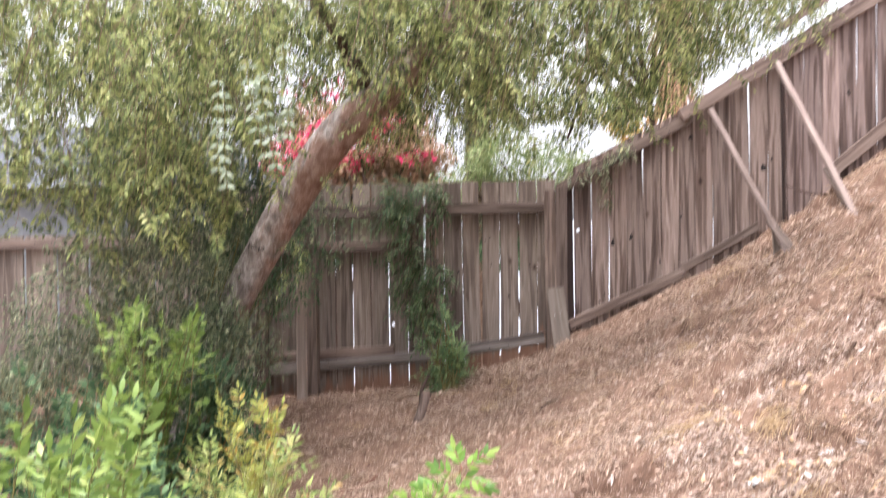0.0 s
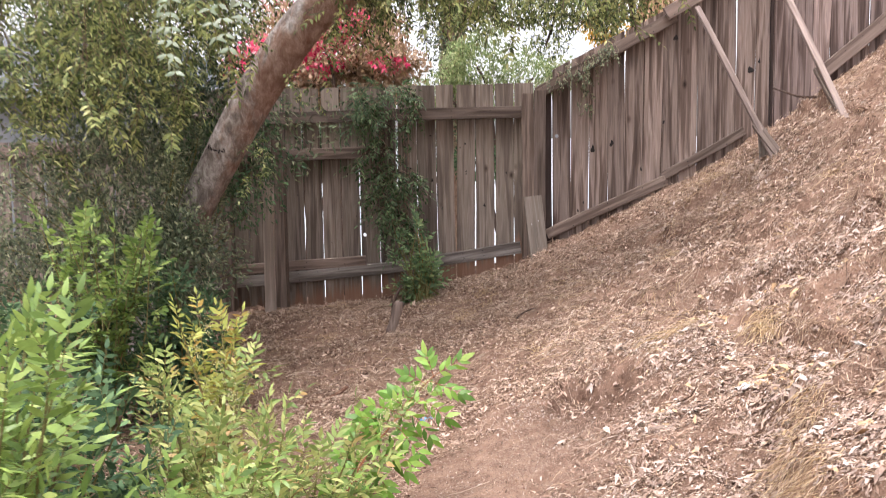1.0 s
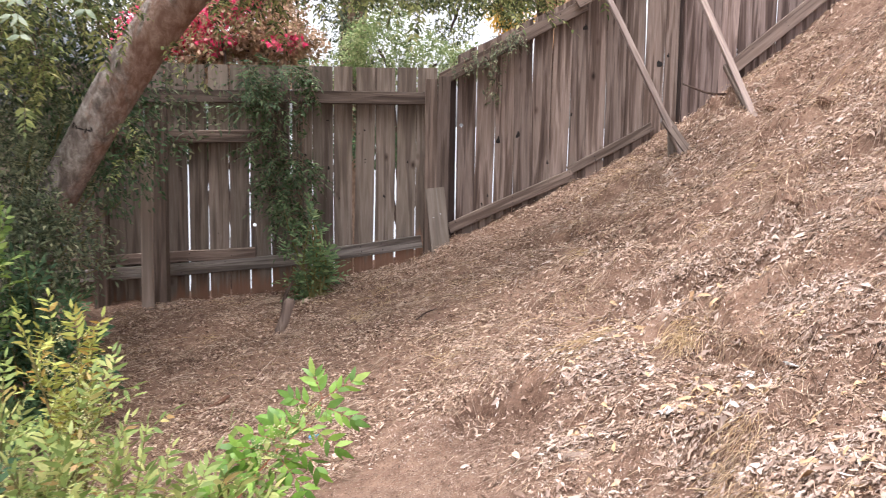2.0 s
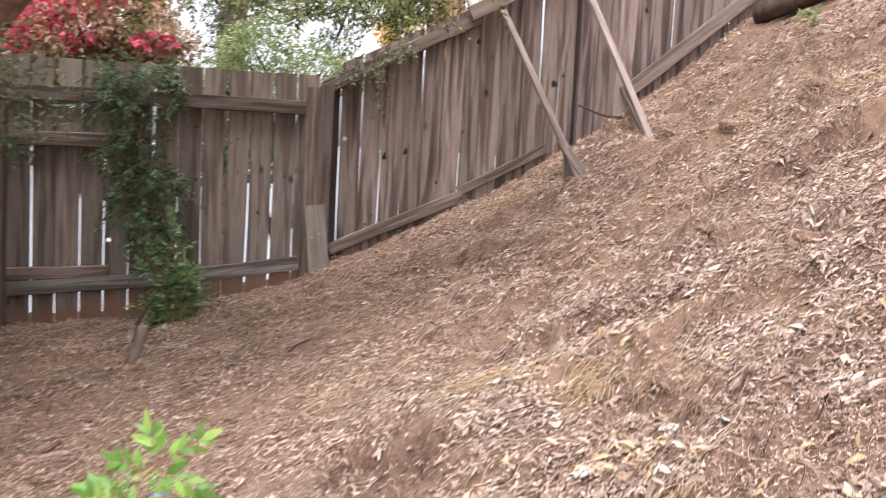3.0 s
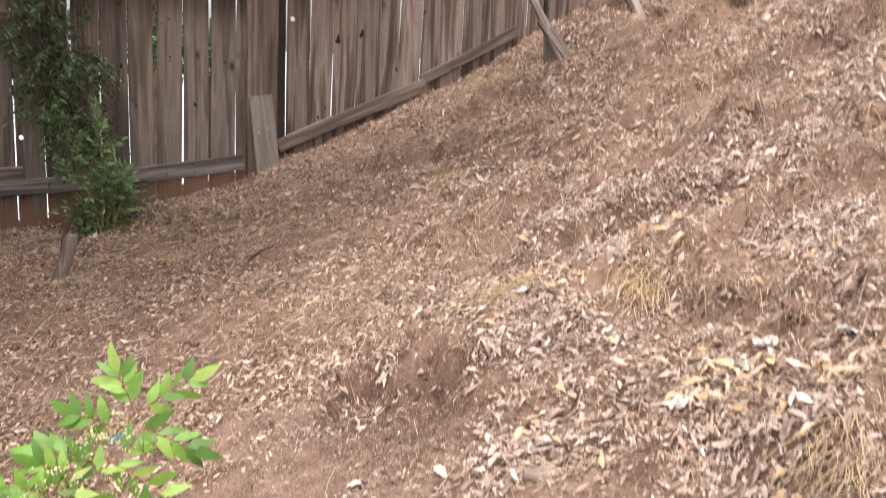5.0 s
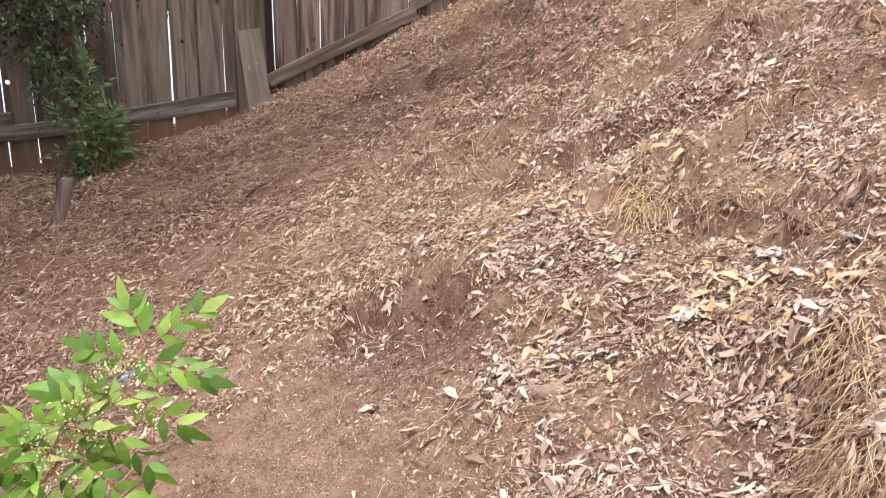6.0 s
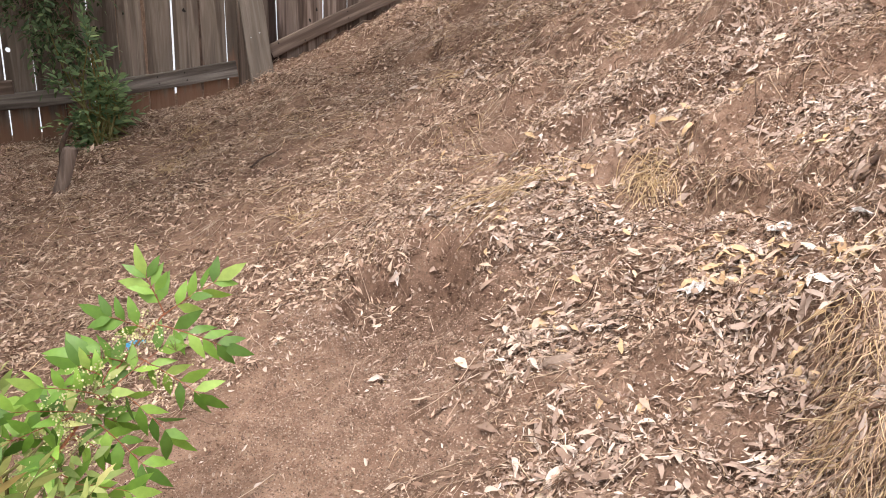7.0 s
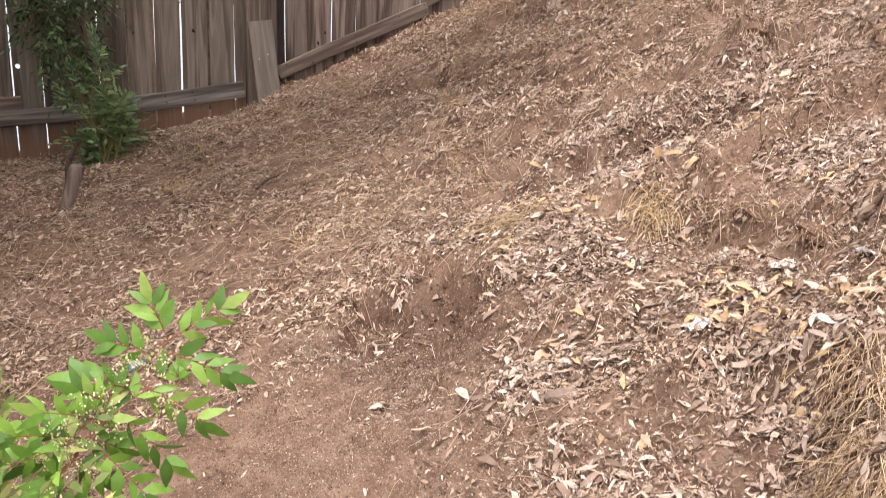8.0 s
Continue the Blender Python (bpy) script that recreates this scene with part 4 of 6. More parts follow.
for _ in range(540):
    x, y, z = rg.uniform(-1.2, 1.7), rg.uniform(-2.3, -0.9), rg.uniform(2.08, 3.0)
    if noise.noise((x * 2.3, y * 2.3, z * 2.3)) < -0.26 or z < 1.9 + 0.42 * max(x, 0):
        continue
    if x + 0.05 < -0.20 * (y + 6.6):
        continue
    crown.whip((x, y, z), (rg.normal(0, 0.5), rg.normal(0, 0.5), -0.5), rg.uniform(0.35, 0.6), 8, 0.034, 0.36, 0.6, 0.14, 5, 0.0025)
for _ in range(130):
    x, y, z = rg.uniform(-2.0, -0.2), rg.uniform(-1.35, -0.7), rg.uniform(2.0, 3.0)
    z = max(z, 2.25) if x > -1.75 else z
    crown.whip((x, y, z), (rg.normal(0, 0.5), rg.normal(0, 0.5), -0.5), rg.uniform(0.3, 0.55), 8, 0.040, 0.36, 0.6, 0.15, 5, 0.0025)
for _ in range(46):
    y = rg.uniform(-2.4, -1.95)
    x = rg.uniform(-0.25, -0.08) * (y + 6.6)
    crown.whip((x, y, rg.uniform(2.15, 2.7)), (rg.normal(0, 0.3), rg.normal(0, 0.3), -0.8), rg.uniform(0.22, 0.34), 7, 0.036, 0.32, 0.4, 0.13, 5, 0.002)
cr = stuffed(part("crown", crown.leaves(), CROWN_GREEN, tree))
tw = stuffed(part("branchwork", crown.twigs(), TWIG, tree))
inner = Cloud(12)
for c, r_, n_ in (((-2.5, -1.2, 1.25), (0.9, 0.4, 0.5), 2400), ((-2.0, -0.9, 1.2), (0.75, 0.35, 0.5), 2400), ((-3.2, -2.0, 1.9), (0.5, 0.5, 0.6), 700), ((-1.4, -1.3, 2.7), (0.7, 0.5, 0.35), 700)):
    inner.loose(c, r_, n_, 0.045, 0.38)
# darker leaves inside the crown: the deep shade there is put into their colour
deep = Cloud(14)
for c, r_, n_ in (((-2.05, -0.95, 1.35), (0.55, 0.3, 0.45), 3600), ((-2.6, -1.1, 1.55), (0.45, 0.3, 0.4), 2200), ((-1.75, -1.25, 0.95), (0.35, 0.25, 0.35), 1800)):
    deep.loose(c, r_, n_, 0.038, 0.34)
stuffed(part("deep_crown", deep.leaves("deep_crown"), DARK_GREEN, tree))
sprigs = Cloud(15)
for x_, y_, z_ in ((-1.40, -1.84, 1.05), (-1.36, -1.82, 0.98), (-1.22, -1.84, 1.38), (-1.44, -1.85, 0.86), (-1.0, -1.84, 1.62)):
    for _ in range(5):
        sprigs.spray((x_ + sprigs.rng.normal(0, 0.02), y_, z_ + sprigs.rng.normal(0, 0.03)), (sprigs.rng.normal(0.5, 0.5), -0.6, sprigs.rng.normal(0, 0.5)), 0.11, 5, 0.03, 0.34, 0.4)
stuffed(part("trunk_foliage", sprigs.leaves("trunk_foliage"), CROWN_GREEN, tree))
stuffed(part("inner_crown", inner.leaves("inner_crown"), GREY_GREEN, tree))
pale = Cloud(13)
for x, z, y in ((-1.08, 1.72, -3.41), (-1.24, 1.66, -3.38), (-1.17, 1.78, -3.3), (-1.33, 1.74, -3.2), (-1.02, 1.86, -3.3)):
    pts = pale.whip((x, y, z), (0.03, -0.05, -1), 0.42, 1, 0.05, 0.4, 0.1, 0.05, 2, 0.002, 0.05)
    for q in np.linspace(0.12, 1, 10):
        c = pts[min(int(q * 8), 7)]
        for s in (-1, 1):
            pale.leaf(c, (s * 0.85, -0.15, -0.5 + 0.2 * pale.rng.normal()), (0, -1, 0.5), 0.044 * pale.rng.uniform(0.75, 1.1), 0.016, 0.1)
stuffed(part("hanging_foliage", pale.leaves("hanging_foliage"), leaf_mat("silvery_leaves", [(0, (0.20, 0.26, 0.15)), (1, (0.40, 0.46, 0.33))], 0.45, 0.35, 0.4), tree))
stuffed(part("shoot_branchwork", pale.twigs("shoot_branchwork"), GREEN_TWIG, tree))
for o in tree.children:
    if o.name.split(".")[0] in ("crown", "branchwork", "inner_crown", "hanging_foliage", "shoot_branchwork", "deep_crown", "trunk_foliage"):
        o.location = -tree.location


# ---- shrubs ----
def shrub(name, base, stems, seed, leaf, ratio, mat, label, stalk=0.16, pairs=4, count=10, lumps=(), category="shrub", group="", twig_r=0.006, droop=0.15, flowers=0, stem=None):
    """stems: tip points; every stem rises from the base and carries compound leaves."""
    ob = thing(name, base, label, category, group)
    c = Cloud(seed)
    o = np.array(base)
    r = c.rng
    buds = []
    for tip in stems:
        v = np.array(tip) - o
        mid = o + v * 0.5 + np.array([0, 0, 0.10 * np.linalg.norm(v)]) * r.uniform(0.4, 1.2) + r.normal(0, 0.03, 3)
        pts = bez([o + r.normal(0, 0.03, 3) * [1, 1, 0], mid, np.array(tip)], 10)
        c.lines.append(pts), c.rad.append(twig_r)
        for i in range(count):
            t = 0.25 + 0.75 * (i + r.uniform(0, 0.8)) / count
            k = min(int(t * 9), 8)
            q = pts[k] + (pts[k + 1] - pts[k]) * (t * 9 - k)
            tan = unit(pts[k + 1] - pts[k])
            out = unit(np.cross(tan, r.normal(0, 1, 3)) + np.array([0, 0, 0.25]))
            c.spray(q, tan * 0.6 + out, stalk * r.uniform(0.7, 1.2), pairs, leaf * r.uniform(0.85, 1.15), ratio, droop)
            if flowers and t > 0.35 and r.uniform() < 0.6:
                f = q + out * 0.035
                b = f + r.normal(0, 1, (flowers * 2, 3)) * np.array([0.013, 0.013, 0.024])
                buds.append(b)
        c.spray(pts[-1], unit(pts[-1] - pts[-2]) + [0, 0, 0.3], stalk, pairs, leaf, ratio, droop)
    for ctr, rad, n in lumps:
        c.loose(ctr, rad, n, leaf, ratio)
    for nm, me, mt in (("foliage", c.leaves(), mat), ("branchwork", c.twigs("branchwork"), stem or GREEN_TWIG)):
        p = stuffed(part(nm, me, mt, ob))
        p.location = -ob.location
    if buds:
        b = np.concatenate(buds)
        n = len(b)
        dd = unit(r.normal(0, 1, (n, 3)))
        me = leaf_mesh("blossom", b, dd, r.normal(0, 1, (n, 3)), np.full(n, 0.0058), np.full(n, 0.0058), np.zeros(n))
        p = stuffed(part("blossom", me, CREAM, ob, "tiny cream flower buds"))
        p.location = -ob.location
    return ob


def cluster(seed, centre, spread, n):
    r = np.random.default_rng(seed)
    return [tuple(np.array(centre) + r.uniform(-1, 1, 3) * np.array(spread)) for _ in range(n)]


# low dull thicket under the tree
shrub("thicket", (-2.3, -1.2, gz1(-2.3, -1.2)), cluster(1, (-2.25, -1.6, 0.6), (0.70, 0.5, 0.52), 60), 21, 0.034, 0.32, GREY_GREEN,
      "dense dull grey-green thicket under the leaning tree", 0.13, 5, 12,
      [((-2.4, -1.35, 0.45), (0.75, 0.5, 0.7), 4200), ((-1.82, -1.95, 0.42), (0.34, 0.22, 0.40), 1500), ((-3.2, -1.6, 0.05), (0.55, 0.6, 0.5), 1900), ((-2.0, -1.9, 0.75), (0.30, 0.2, 0.28), 900), ((-1.84, -2.05, 0.45), (0.26, 0.16, 0.30), 1500), ((-1.80, -2.02, 0.60), (0.22, 0.12, 0.15), 800), ((-2.2, -1.75, 0.85), (0.42, 0.25, 0.38), 3000), ((-2.85, -1.75, 0.35), (0.45, 0.35, 0.36), 2400)])
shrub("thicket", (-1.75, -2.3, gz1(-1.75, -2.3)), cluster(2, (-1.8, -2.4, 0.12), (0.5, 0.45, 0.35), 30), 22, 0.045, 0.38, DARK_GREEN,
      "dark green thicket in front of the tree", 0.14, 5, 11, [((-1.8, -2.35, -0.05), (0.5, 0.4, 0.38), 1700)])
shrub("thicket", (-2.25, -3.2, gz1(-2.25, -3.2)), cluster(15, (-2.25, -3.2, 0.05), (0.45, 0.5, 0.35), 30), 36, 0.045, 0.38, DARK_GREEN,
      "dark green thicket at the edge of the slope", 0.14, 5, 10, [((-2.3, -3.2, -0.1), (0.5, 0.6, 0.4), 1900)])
shrub("thicket", (-3.7, -0.9, gz1(-3.7, -0.9)), cluster(16, (-3.7, -1.0, 0.0), (0.55, 0.45, 0.35), 26), 37, 0.04, 0.34, GREY_GREEN,
      "dull green thicket against the far fence", 0.14, 5, 10, [((-3.7, -1.0, -0.1), (0.65, 0.5, 0.36), 2400), ((-3.3, -0.75, 0.55), (0.7, 0.3, 0.45), 2600)])
# bright sapling in the thicket
shrub("sapling", (-1.95, -2.6, gz1(-1.95, -2.6)), cluster(3, (-1.98, -2.5, 0.55), (0.28, 0.2, 0.18), 18), 23, 0.045, 0.4, BRIGHT_GREEN,
      "bright green sapling standing in the thicket", 0.15, 5, 8)
# large-leaved bright shrub close by
shrub("shrub", (-1.2, -4.85, gz1(-1.2, -4.85)), cluster(4, (-1.08, -4.8, 0.30), (0.14, 0.22, 0.27), 26), 24, 0.054, 0.30, BRIGHT_GREEN,
      "bright green broad-leaved shrub with upright shoots", 0.17, 4, 9, [((-1.1, -4.75, 0.0), (0.2, 0.24, 0.3), 320)])
shrub("shrub", (-1.3, -4.3, gz1(-1.3, -4.3)), cluster(5, (-1.3, -4.2, 0.05), (0.32, 0.35, 0.25), 24), 25, 0.045, 0.36, DARK_GREEN,
      "dark green shrub low on the bank", 0.15, 4, 9, [((-1.35, -4.2, -0.05), (0.38, 0.4, 0.36), 1300), ((-1.55, -4.6, 0.1), (0.25, 0.25, 0.35), 700)])
# rusty-tipped shoots
shrub("sapling", (-1.15, -3.35, gz1(-1.15, -3.35)), cluster(6, (-1.19, -3.2, 0.24), (0.12, 0.14, 0.13), 10), 26, 0.044, 0.29, RUSTY,
      "slender sapling with rusty yellow young leaves", 0.13, 4, 6, flowers=30)
shrub("sapling", (-1.15, -3.75, gz1(-1.15, -3.75)), cluster(7, (-1.05, -3.65, 0.08), (0.24, 0.25, 0.18), 19), 27, 0.046, 0.29, YELLOW_GREEN,
      "yellow-green sapling with cream flower buds", 0.15, 4, 6, flowers=16)
shrub("sapling", (-0.85, -4.15, gz1(-0.85, -4.15)), cluster(8, (-0.76, -4.08, 0.06), (0.24, 0.2, 0.12), 24), 28, 0.046, 0.29, YELLOW_GREEN,
      "yellow-green sapling with drooping flower sprays", 0.14, 4, 5, flowers=16)
shrub("sapling", (-0.95, -4.45, gz1(-0.95, -4.45)), cluster(12, (-0.9, -4.4, 0.0), (0.2, 0.2, 0.13), 12), 30, 0.048, 0.29, BRIGHT_GREEN,
      "fresh green sapling low beside the path", 0.14, 4, 8, flowers=10)
shrub("sapling", (-0.70, -3.95, gz1(-0.70, -3.95)), cluster(14, (-0.62, -3.9, 0.00), (0.18, 0.18, 0.10), 17), 35, 0.046, 0.29, YELLOW_GREEN,
      "small yellow-green sapling beside the path", 0.13, 4, 4, flowers=12)
# the flowering branch that reaches over the path
flower_branch = thing("flowering_branch", (-0.66, -4.05, gz1(-0.66, -4.05)), "arching red-stemmed shoot with long fresh green leaflets and cream buds", "shrub")
shoot = Cloud(29)
FB = np.array(flower_branch.location)
stem_line = bez([FB, (-0.52, -3.90, 0.00), (-0.43, -3.80, 0.12), (-0.365, -3.765, 0.21), (-0.30, -3.75, 0.285)], 16)
SWAY = np.array([0.018, 0.0, -0.018])
shoot.lines.append(stem_line + SWAY * np.linspace(0, 1, 16)[:, None]), shoot.rad.append(0.0042)


def frond(p, q, pairs, size, face=(-0.1, -0.85, 0.5)):
    """A compound leaf from p to q, its leaflets turned to the light."""
    r_ = shoot.rng
    p, q = np.array(p, float), np.array(q, float)
    d = q - p
    n_ = unit(np.array(face) + r_.normal(0, 0.18, 3))
    side = unit(np.cross(d, n_))
    ts = np.linspace(0, 1, 6)[:, None]
    line = p + d * ts + np.array([0, 0, 0.10]) * np.linalg.norm(d) * ts * (1 - ts)
    shoot.lines.append(line), shoot.rad.append(0.0014)
    for i in range(pairs):
        t = 0.28 + 0.66 * i / max(pairs - 1, 1)
        c = p + d * t + np.array([0, 0, 0.10]) * np.linalg.norm(d) * t * (1 - t)
        for s_ in (-1, 1):
            ln = size * r_.uniform(0.8, 1.08)
            shoot.leaf(c, unit(unit(d) * 0.75 + side * s_ * r_.uniform(0.5, 0.85) + r_.normal(0, 0.12, 3)), n_ + r_.normal(0, 0.45, 3), ln, ln * r_.uniform(0.35, 0.43), r_.uniform(0.0, 0.35))
    shoot.leaf(q, unit(d) + r_.normal(0, 0.1, 3), n_ + r_.normal(0, 0.2, 3), size * 1.1, size * 0.42, 0.15)


for p, q, k in (((-0.30, -3.75, 0.285), (-0.325, -3.73, 0.345), 3), ((-0.305, -3.75, 0.28), (-0.215, -3.75, 0.335), 3), ((-0.325, -3.76, 0.262), (-0.385, -3.745, 0.285), 2),
                ((-0.315, -3.755, 0.27), (-0.215, -3.785, 0.235), 3), ((-0.365, -3.77, 0.215), (-0.44, -3.745, 0.225), 3), ((-0.355, -3.765, 0.225), (-0.255, -3.80, 0.160), 3),
                ((-0.41, -3.79, 0.155), (-0.515, -3.765, 0.160), 3), ((-0.39, -3.78, 0.185), (-0.305, -3.82, 0.105), 3), ((-0.44, -3.81, 0.105), (-0.55, -3.785, 0.105), 3),
                ((-0.42, -3.80, 0.135), (-0.345, -3.83, 0.055), 3), ((-0.47, -3.84, 0.065), (-0.38, -3.86, 0.005), 3), ((-0.50, -3.87, 0.03), (-0.60, -3.84, 0.04), 3),
                ((-0.49, -3.86, 0.045), (-0.44, -3.90, -0.04), 3), ((-0.55, -3.93, -0.04), (-0.47, -3.95, -0.07), 3), ((-0.53, -3.91, -0.01), (-0.63, -3.90, -0.03), 3)):
    frond(np.array(p) + SWAY, np.array(q) + SWAY, k + 1, 0.052)
for _ in range(16):
    base = stem_line[shoot.rng.integers(4, 11)] + SWAY * 0.5
    frond(base, base + shoot.rng.normal(0, 1, 3) * np.array([0.085, 0.03, 0.05]) + np.array([-0.02, 0.01, 0.0]), 3, 0.048)
buds = Cloud(44)
for c, k in (((-0.345, -3.77, 0.262), 70), ((-0.365, -3.775, 0.235), 60), ((-0.415, -3.79, 0.200), 60), ((-0.395, -3.785, 0.175), 50), ((-0.45, -3.81, 0.150), 70), ((-0.475, -3.82, 0.120), 50), ((-0.43, -3.81, 0.085), 50), ((-0.50, -3.85, 0.075), 60), ((-0.315, -3.80, 0.195), 26), ((-0.285, -3.79, 0.255), 18)):
    hub = np.array(c) + SWAY
    for _ in range(9):
        tip = hub + buds.rng.normal(0, 1, 3) * np.array([0.018, 0.010, 0.020])
        buds.lines.append(np.stack([hub - [0, 0, 0.02], tip])), buds.rad.append(0.0005)
        for _ in range(k // 5):
            buds.leaf(tip + buds.rng.normal(0, 0.006, 3), buds.rng.normal(0, 1, 3), buds.rng.normal(0, 1, 3), 0.0042, 0.0042, 0)
for nm, me, mt, lb in (("foliage", shoot.leaves(), FRESH_GREEN, ""), ("branchwork", shoot.twigs("branchwork"), RED_TWIG, "red-brown stem"), ("flower_panicle", buds.leaves("flower_panicle"), CREAM, "cream flower bud clusters"), ("flower_stalk", buds.twigs("flower_stalk"), GREEN_TWIG, "")):
    p = stuffed(part(nm, me, mt, flower_branch, lb))
    p.location = -flower_branch.location

# ---- creeper on the fence ----
creeper = Cloud(31)
r = creeper.rng
for _ in range(56):
    z = r.uniform(0.40, 1.45)
    wide = np.interp(z, [0, 0.5, 1.1, 1.5], [0.14, 0.15, 0.17, 0.34])
    x = float(np.interp(z, [0, 0.4, 0.8, 1.2], [-0.72, -0.76, -0.86, -0.92])) + r.normal(0, 0.42) * wide - 0.05 * (z > 0.9)
    creeper.whip((x, -0.10 - r.uniform(0, 0.16), z), (r.normal(0, 0.7), -0.5, r.normal(0.1, 0.5)), r.uniform(0.12, 0.30), 5, 0.042, 0.34, 0.7, 0.14, 4, 0.0022)
for _ in range(22):
    x = r.uniform(-1.12, -0.80)
    creeper.whip((x, -0.08, 1.36 + r.uniform(-0.02, 0.14)), (r.normal(0, 0.8), -0.5, 0.2), r.uniform(0.15, 0.32), 5, 0.040, 0.36, 0.8, 0.13, 4, 0.002)
for z in np.linspace(0.0, 1.4, 8):
    creeper.lines.append(bez([(-0.72, -0.35, gz1(-0.72, -0.35)), (-0.78, -0.16, 0.4), (-0.8 + 0.05 * math.sin(5 * z), -0.09, z + 0.05)], 8))
    creeper.rad.append(0.006)
plant = thing("creeper", (-0.72, -0.35, gz1(-0.72, -0.35)), "dark green creeper hanging over the plank fence", "creeper")
for nm, me, mt in (("foliage", creeper.leaves(), CREEPER_GREEN), ("branchwork", creeper.twigs("branchwork"), TWIG)):
    p = stuffed(part(nm, me, mt, plant))
    p.location = -plant.location
shrub("sapling", (-0.66, -0.55, gz1(-0.66, -0.55)), cluster(9, (-0.75, -0.47, 0.40), (0.11, 0.08, 0.11), 10), 32, 0.046, 0.38, FOOT_GREEN,
      "fresh green sapling at the foot of the creeper", 0.14, 3, 3)
shrub("sapling", (-0.60, -0.55, gz1(-0.6, -0.55)), cluster(10, (-0.70, -0.48, 0.10), (0.14, 0.12, 0.20), 20), 33, 0.050, 0.38, FOOT_GREEN,
      "low dark green bush against the fence foot", 0.14, 3, 6)
shrub("weed", (2.95, -0.95, gz1(2.95, -0.95)), cluster(18, (2.95, -0.97, gz1(2.95, -0.95) + 0.07), (0.06, 0.05, 0.04), 5), 39, 0.022, 0.4, HEDGE,
      "small green weed at the top of the slope", 0.06, 3, 4, category="weed", twig_r=0.002)
# creeper strands on the sloping rail
strand = Cloud(34)
for _ in range(15):
    u = strand.rng.uniform(0.28, 0.75)
    strand.whip((u, -0.07, top_line(u) + 0.02), (strand.rng.normal(0, 0.6), -0.5, -0.2), strand.rng.uniform(0.06, 0.16), 4, 0.022, 0.4, 1.0, 0.08, 4, 0.0018)
for _ in range(5):
    strand.whip((0.50 + strand.rng.uniform(-0.05, 0.05), -0.06, 1.60), (0.1, -0.1, -1), 0.34, 5, 0.022, 0.4, 0.5, 0.05, 3, 0.0016)
runner = thing("creeper", (0.4, -0.06, top_line(0.4)), "thin creeper trailing over the sloping fence rail", "creeper")
for nm, me, mt in (("foliage", strand.leaves(), GREY_GREEN), ("branchwork", strand.twigs("branchwork"), TWIG)):
    p = stuffed(part(nm, me, mt, runner))
    p.location = -runner.location


# ---- trees and house beyond the fence ----
def far_tree(name, foot, trunk_pts, radii, lumps, seed, mat, label, leaf, ratio=0.4, bark_mat=DARK_BARK, hang=0.4):
    ob = thing(name, foot, label, "tree", "trees beyond the fence")
    o = np.array(foot)
    part("trunk", limb_mesh("trunk", bez(trunk_pts, 18) - o, radii, 10, 0.06, seed), bark_mat, ob)
    c = Cloud(seed)
    for ctr, rad, n, *m in lumps:
        c.loose(ctr, rad, n, leaf, ratio, hang)
        c.lines.append(bez([trunk_pts[-2], (np.array(trunk_pts[-1]) + np.array(ctr)) / 2, ctr], 7)), c.rad.append(0.03)
    for nm, me, mt in (("crown", c.leaves("crown"), mat), ("branchwork", c.twigs("branchwork"), bark_mat)):
        p = stuffed(part(nm, me, mt, ob))
        p.location = -ob.location
    return ob


def lz(x, y):
    return float(land(np.array(x, float), np.array(y, float)))


far_tree("blossom_tree", (-2.4, 3.2, lz(-2.4, 3.2)), [(-2.4, 3.2, lz(-2.4, 3.2)), (-2.3, 3.2, 0.0), (-2.1, 3.1, 1.2)], [0.09, 0.06, 0.03],
         [((-2.6, 2.5, 1.95), (0.38, 0.3, 0.28), 800), ((-2.1, 2.45, 2.2), (0.42, 0.3, 0.2), 700), ((-1.65, 2.45, 2.35), (0.25, 0.25, 0.22), 420), ((-1.25, 2.4, 1.92), (0.22, 0.2, 0.07), 200), ((-1.9, 2.4, 1.95), (0.25, 0.2, 0.12), 200), ((-2.3, 3.1, 2.75), (0.5, 0.4, 0.3), 300)], 61, RED, "tree full of crimson blossom behind the fence", 0.052, 0.7)
far_tree("faded_tree", (-1.8, 2.4, lz(-1.8, 2.4)), [(-1.8, 2.4, lz(-1.8, 2.4)), (-1.75, 2.4, 0.0), (-1.7, 2.4, 1.2)], [0.06, 0.045, 0.03],
         [((-1.85, 2.7, 1.75), (0.85, 0.3, 0.36), 7600), ((-1.3, 2.6, 1.95), (0.4, 0.3, 0.35), 2600), ((-1.6, 2.8, 2.35), (0.55, 0.3, 0.35), 3000), ((-2.4, 2.9, 2.3), (0.5, 0.3, 0.4), 2400), ((-1.9, 2.35, 2.1), (0.6, 0.2, 0.35), 1100)], 62, PINKISH, "bush with faded pinkish-brown leaves behind the fence", 0.055, 0.5)
far_tree("ivy_tree", (-0.77, 4.6, lz(-0.77, 4.6)), [(-0.77, 4.6, lz(-0.77, 4.6)), (-0.77, 4.6, 0.0), (-0.72, 4.6, 3.0), (-0.67, 4.6, 5.5)], [0.18, 0.16, 0.15, 0.12],
         [((-0.75, 4.4, 1.6), (0.34, 0.3, 0.9), 1900), ((-0.75, 4.4, 2.7), (0.34, 0.3, 0.9), 1700), ((-0.7, 4.4, 4.0), (0.4, 0.35, 0.9), 1500)], 63, GREY_GREEN, "tall trunk wrapped in grey-green ivy", 0.055, 0.5, TWIG)
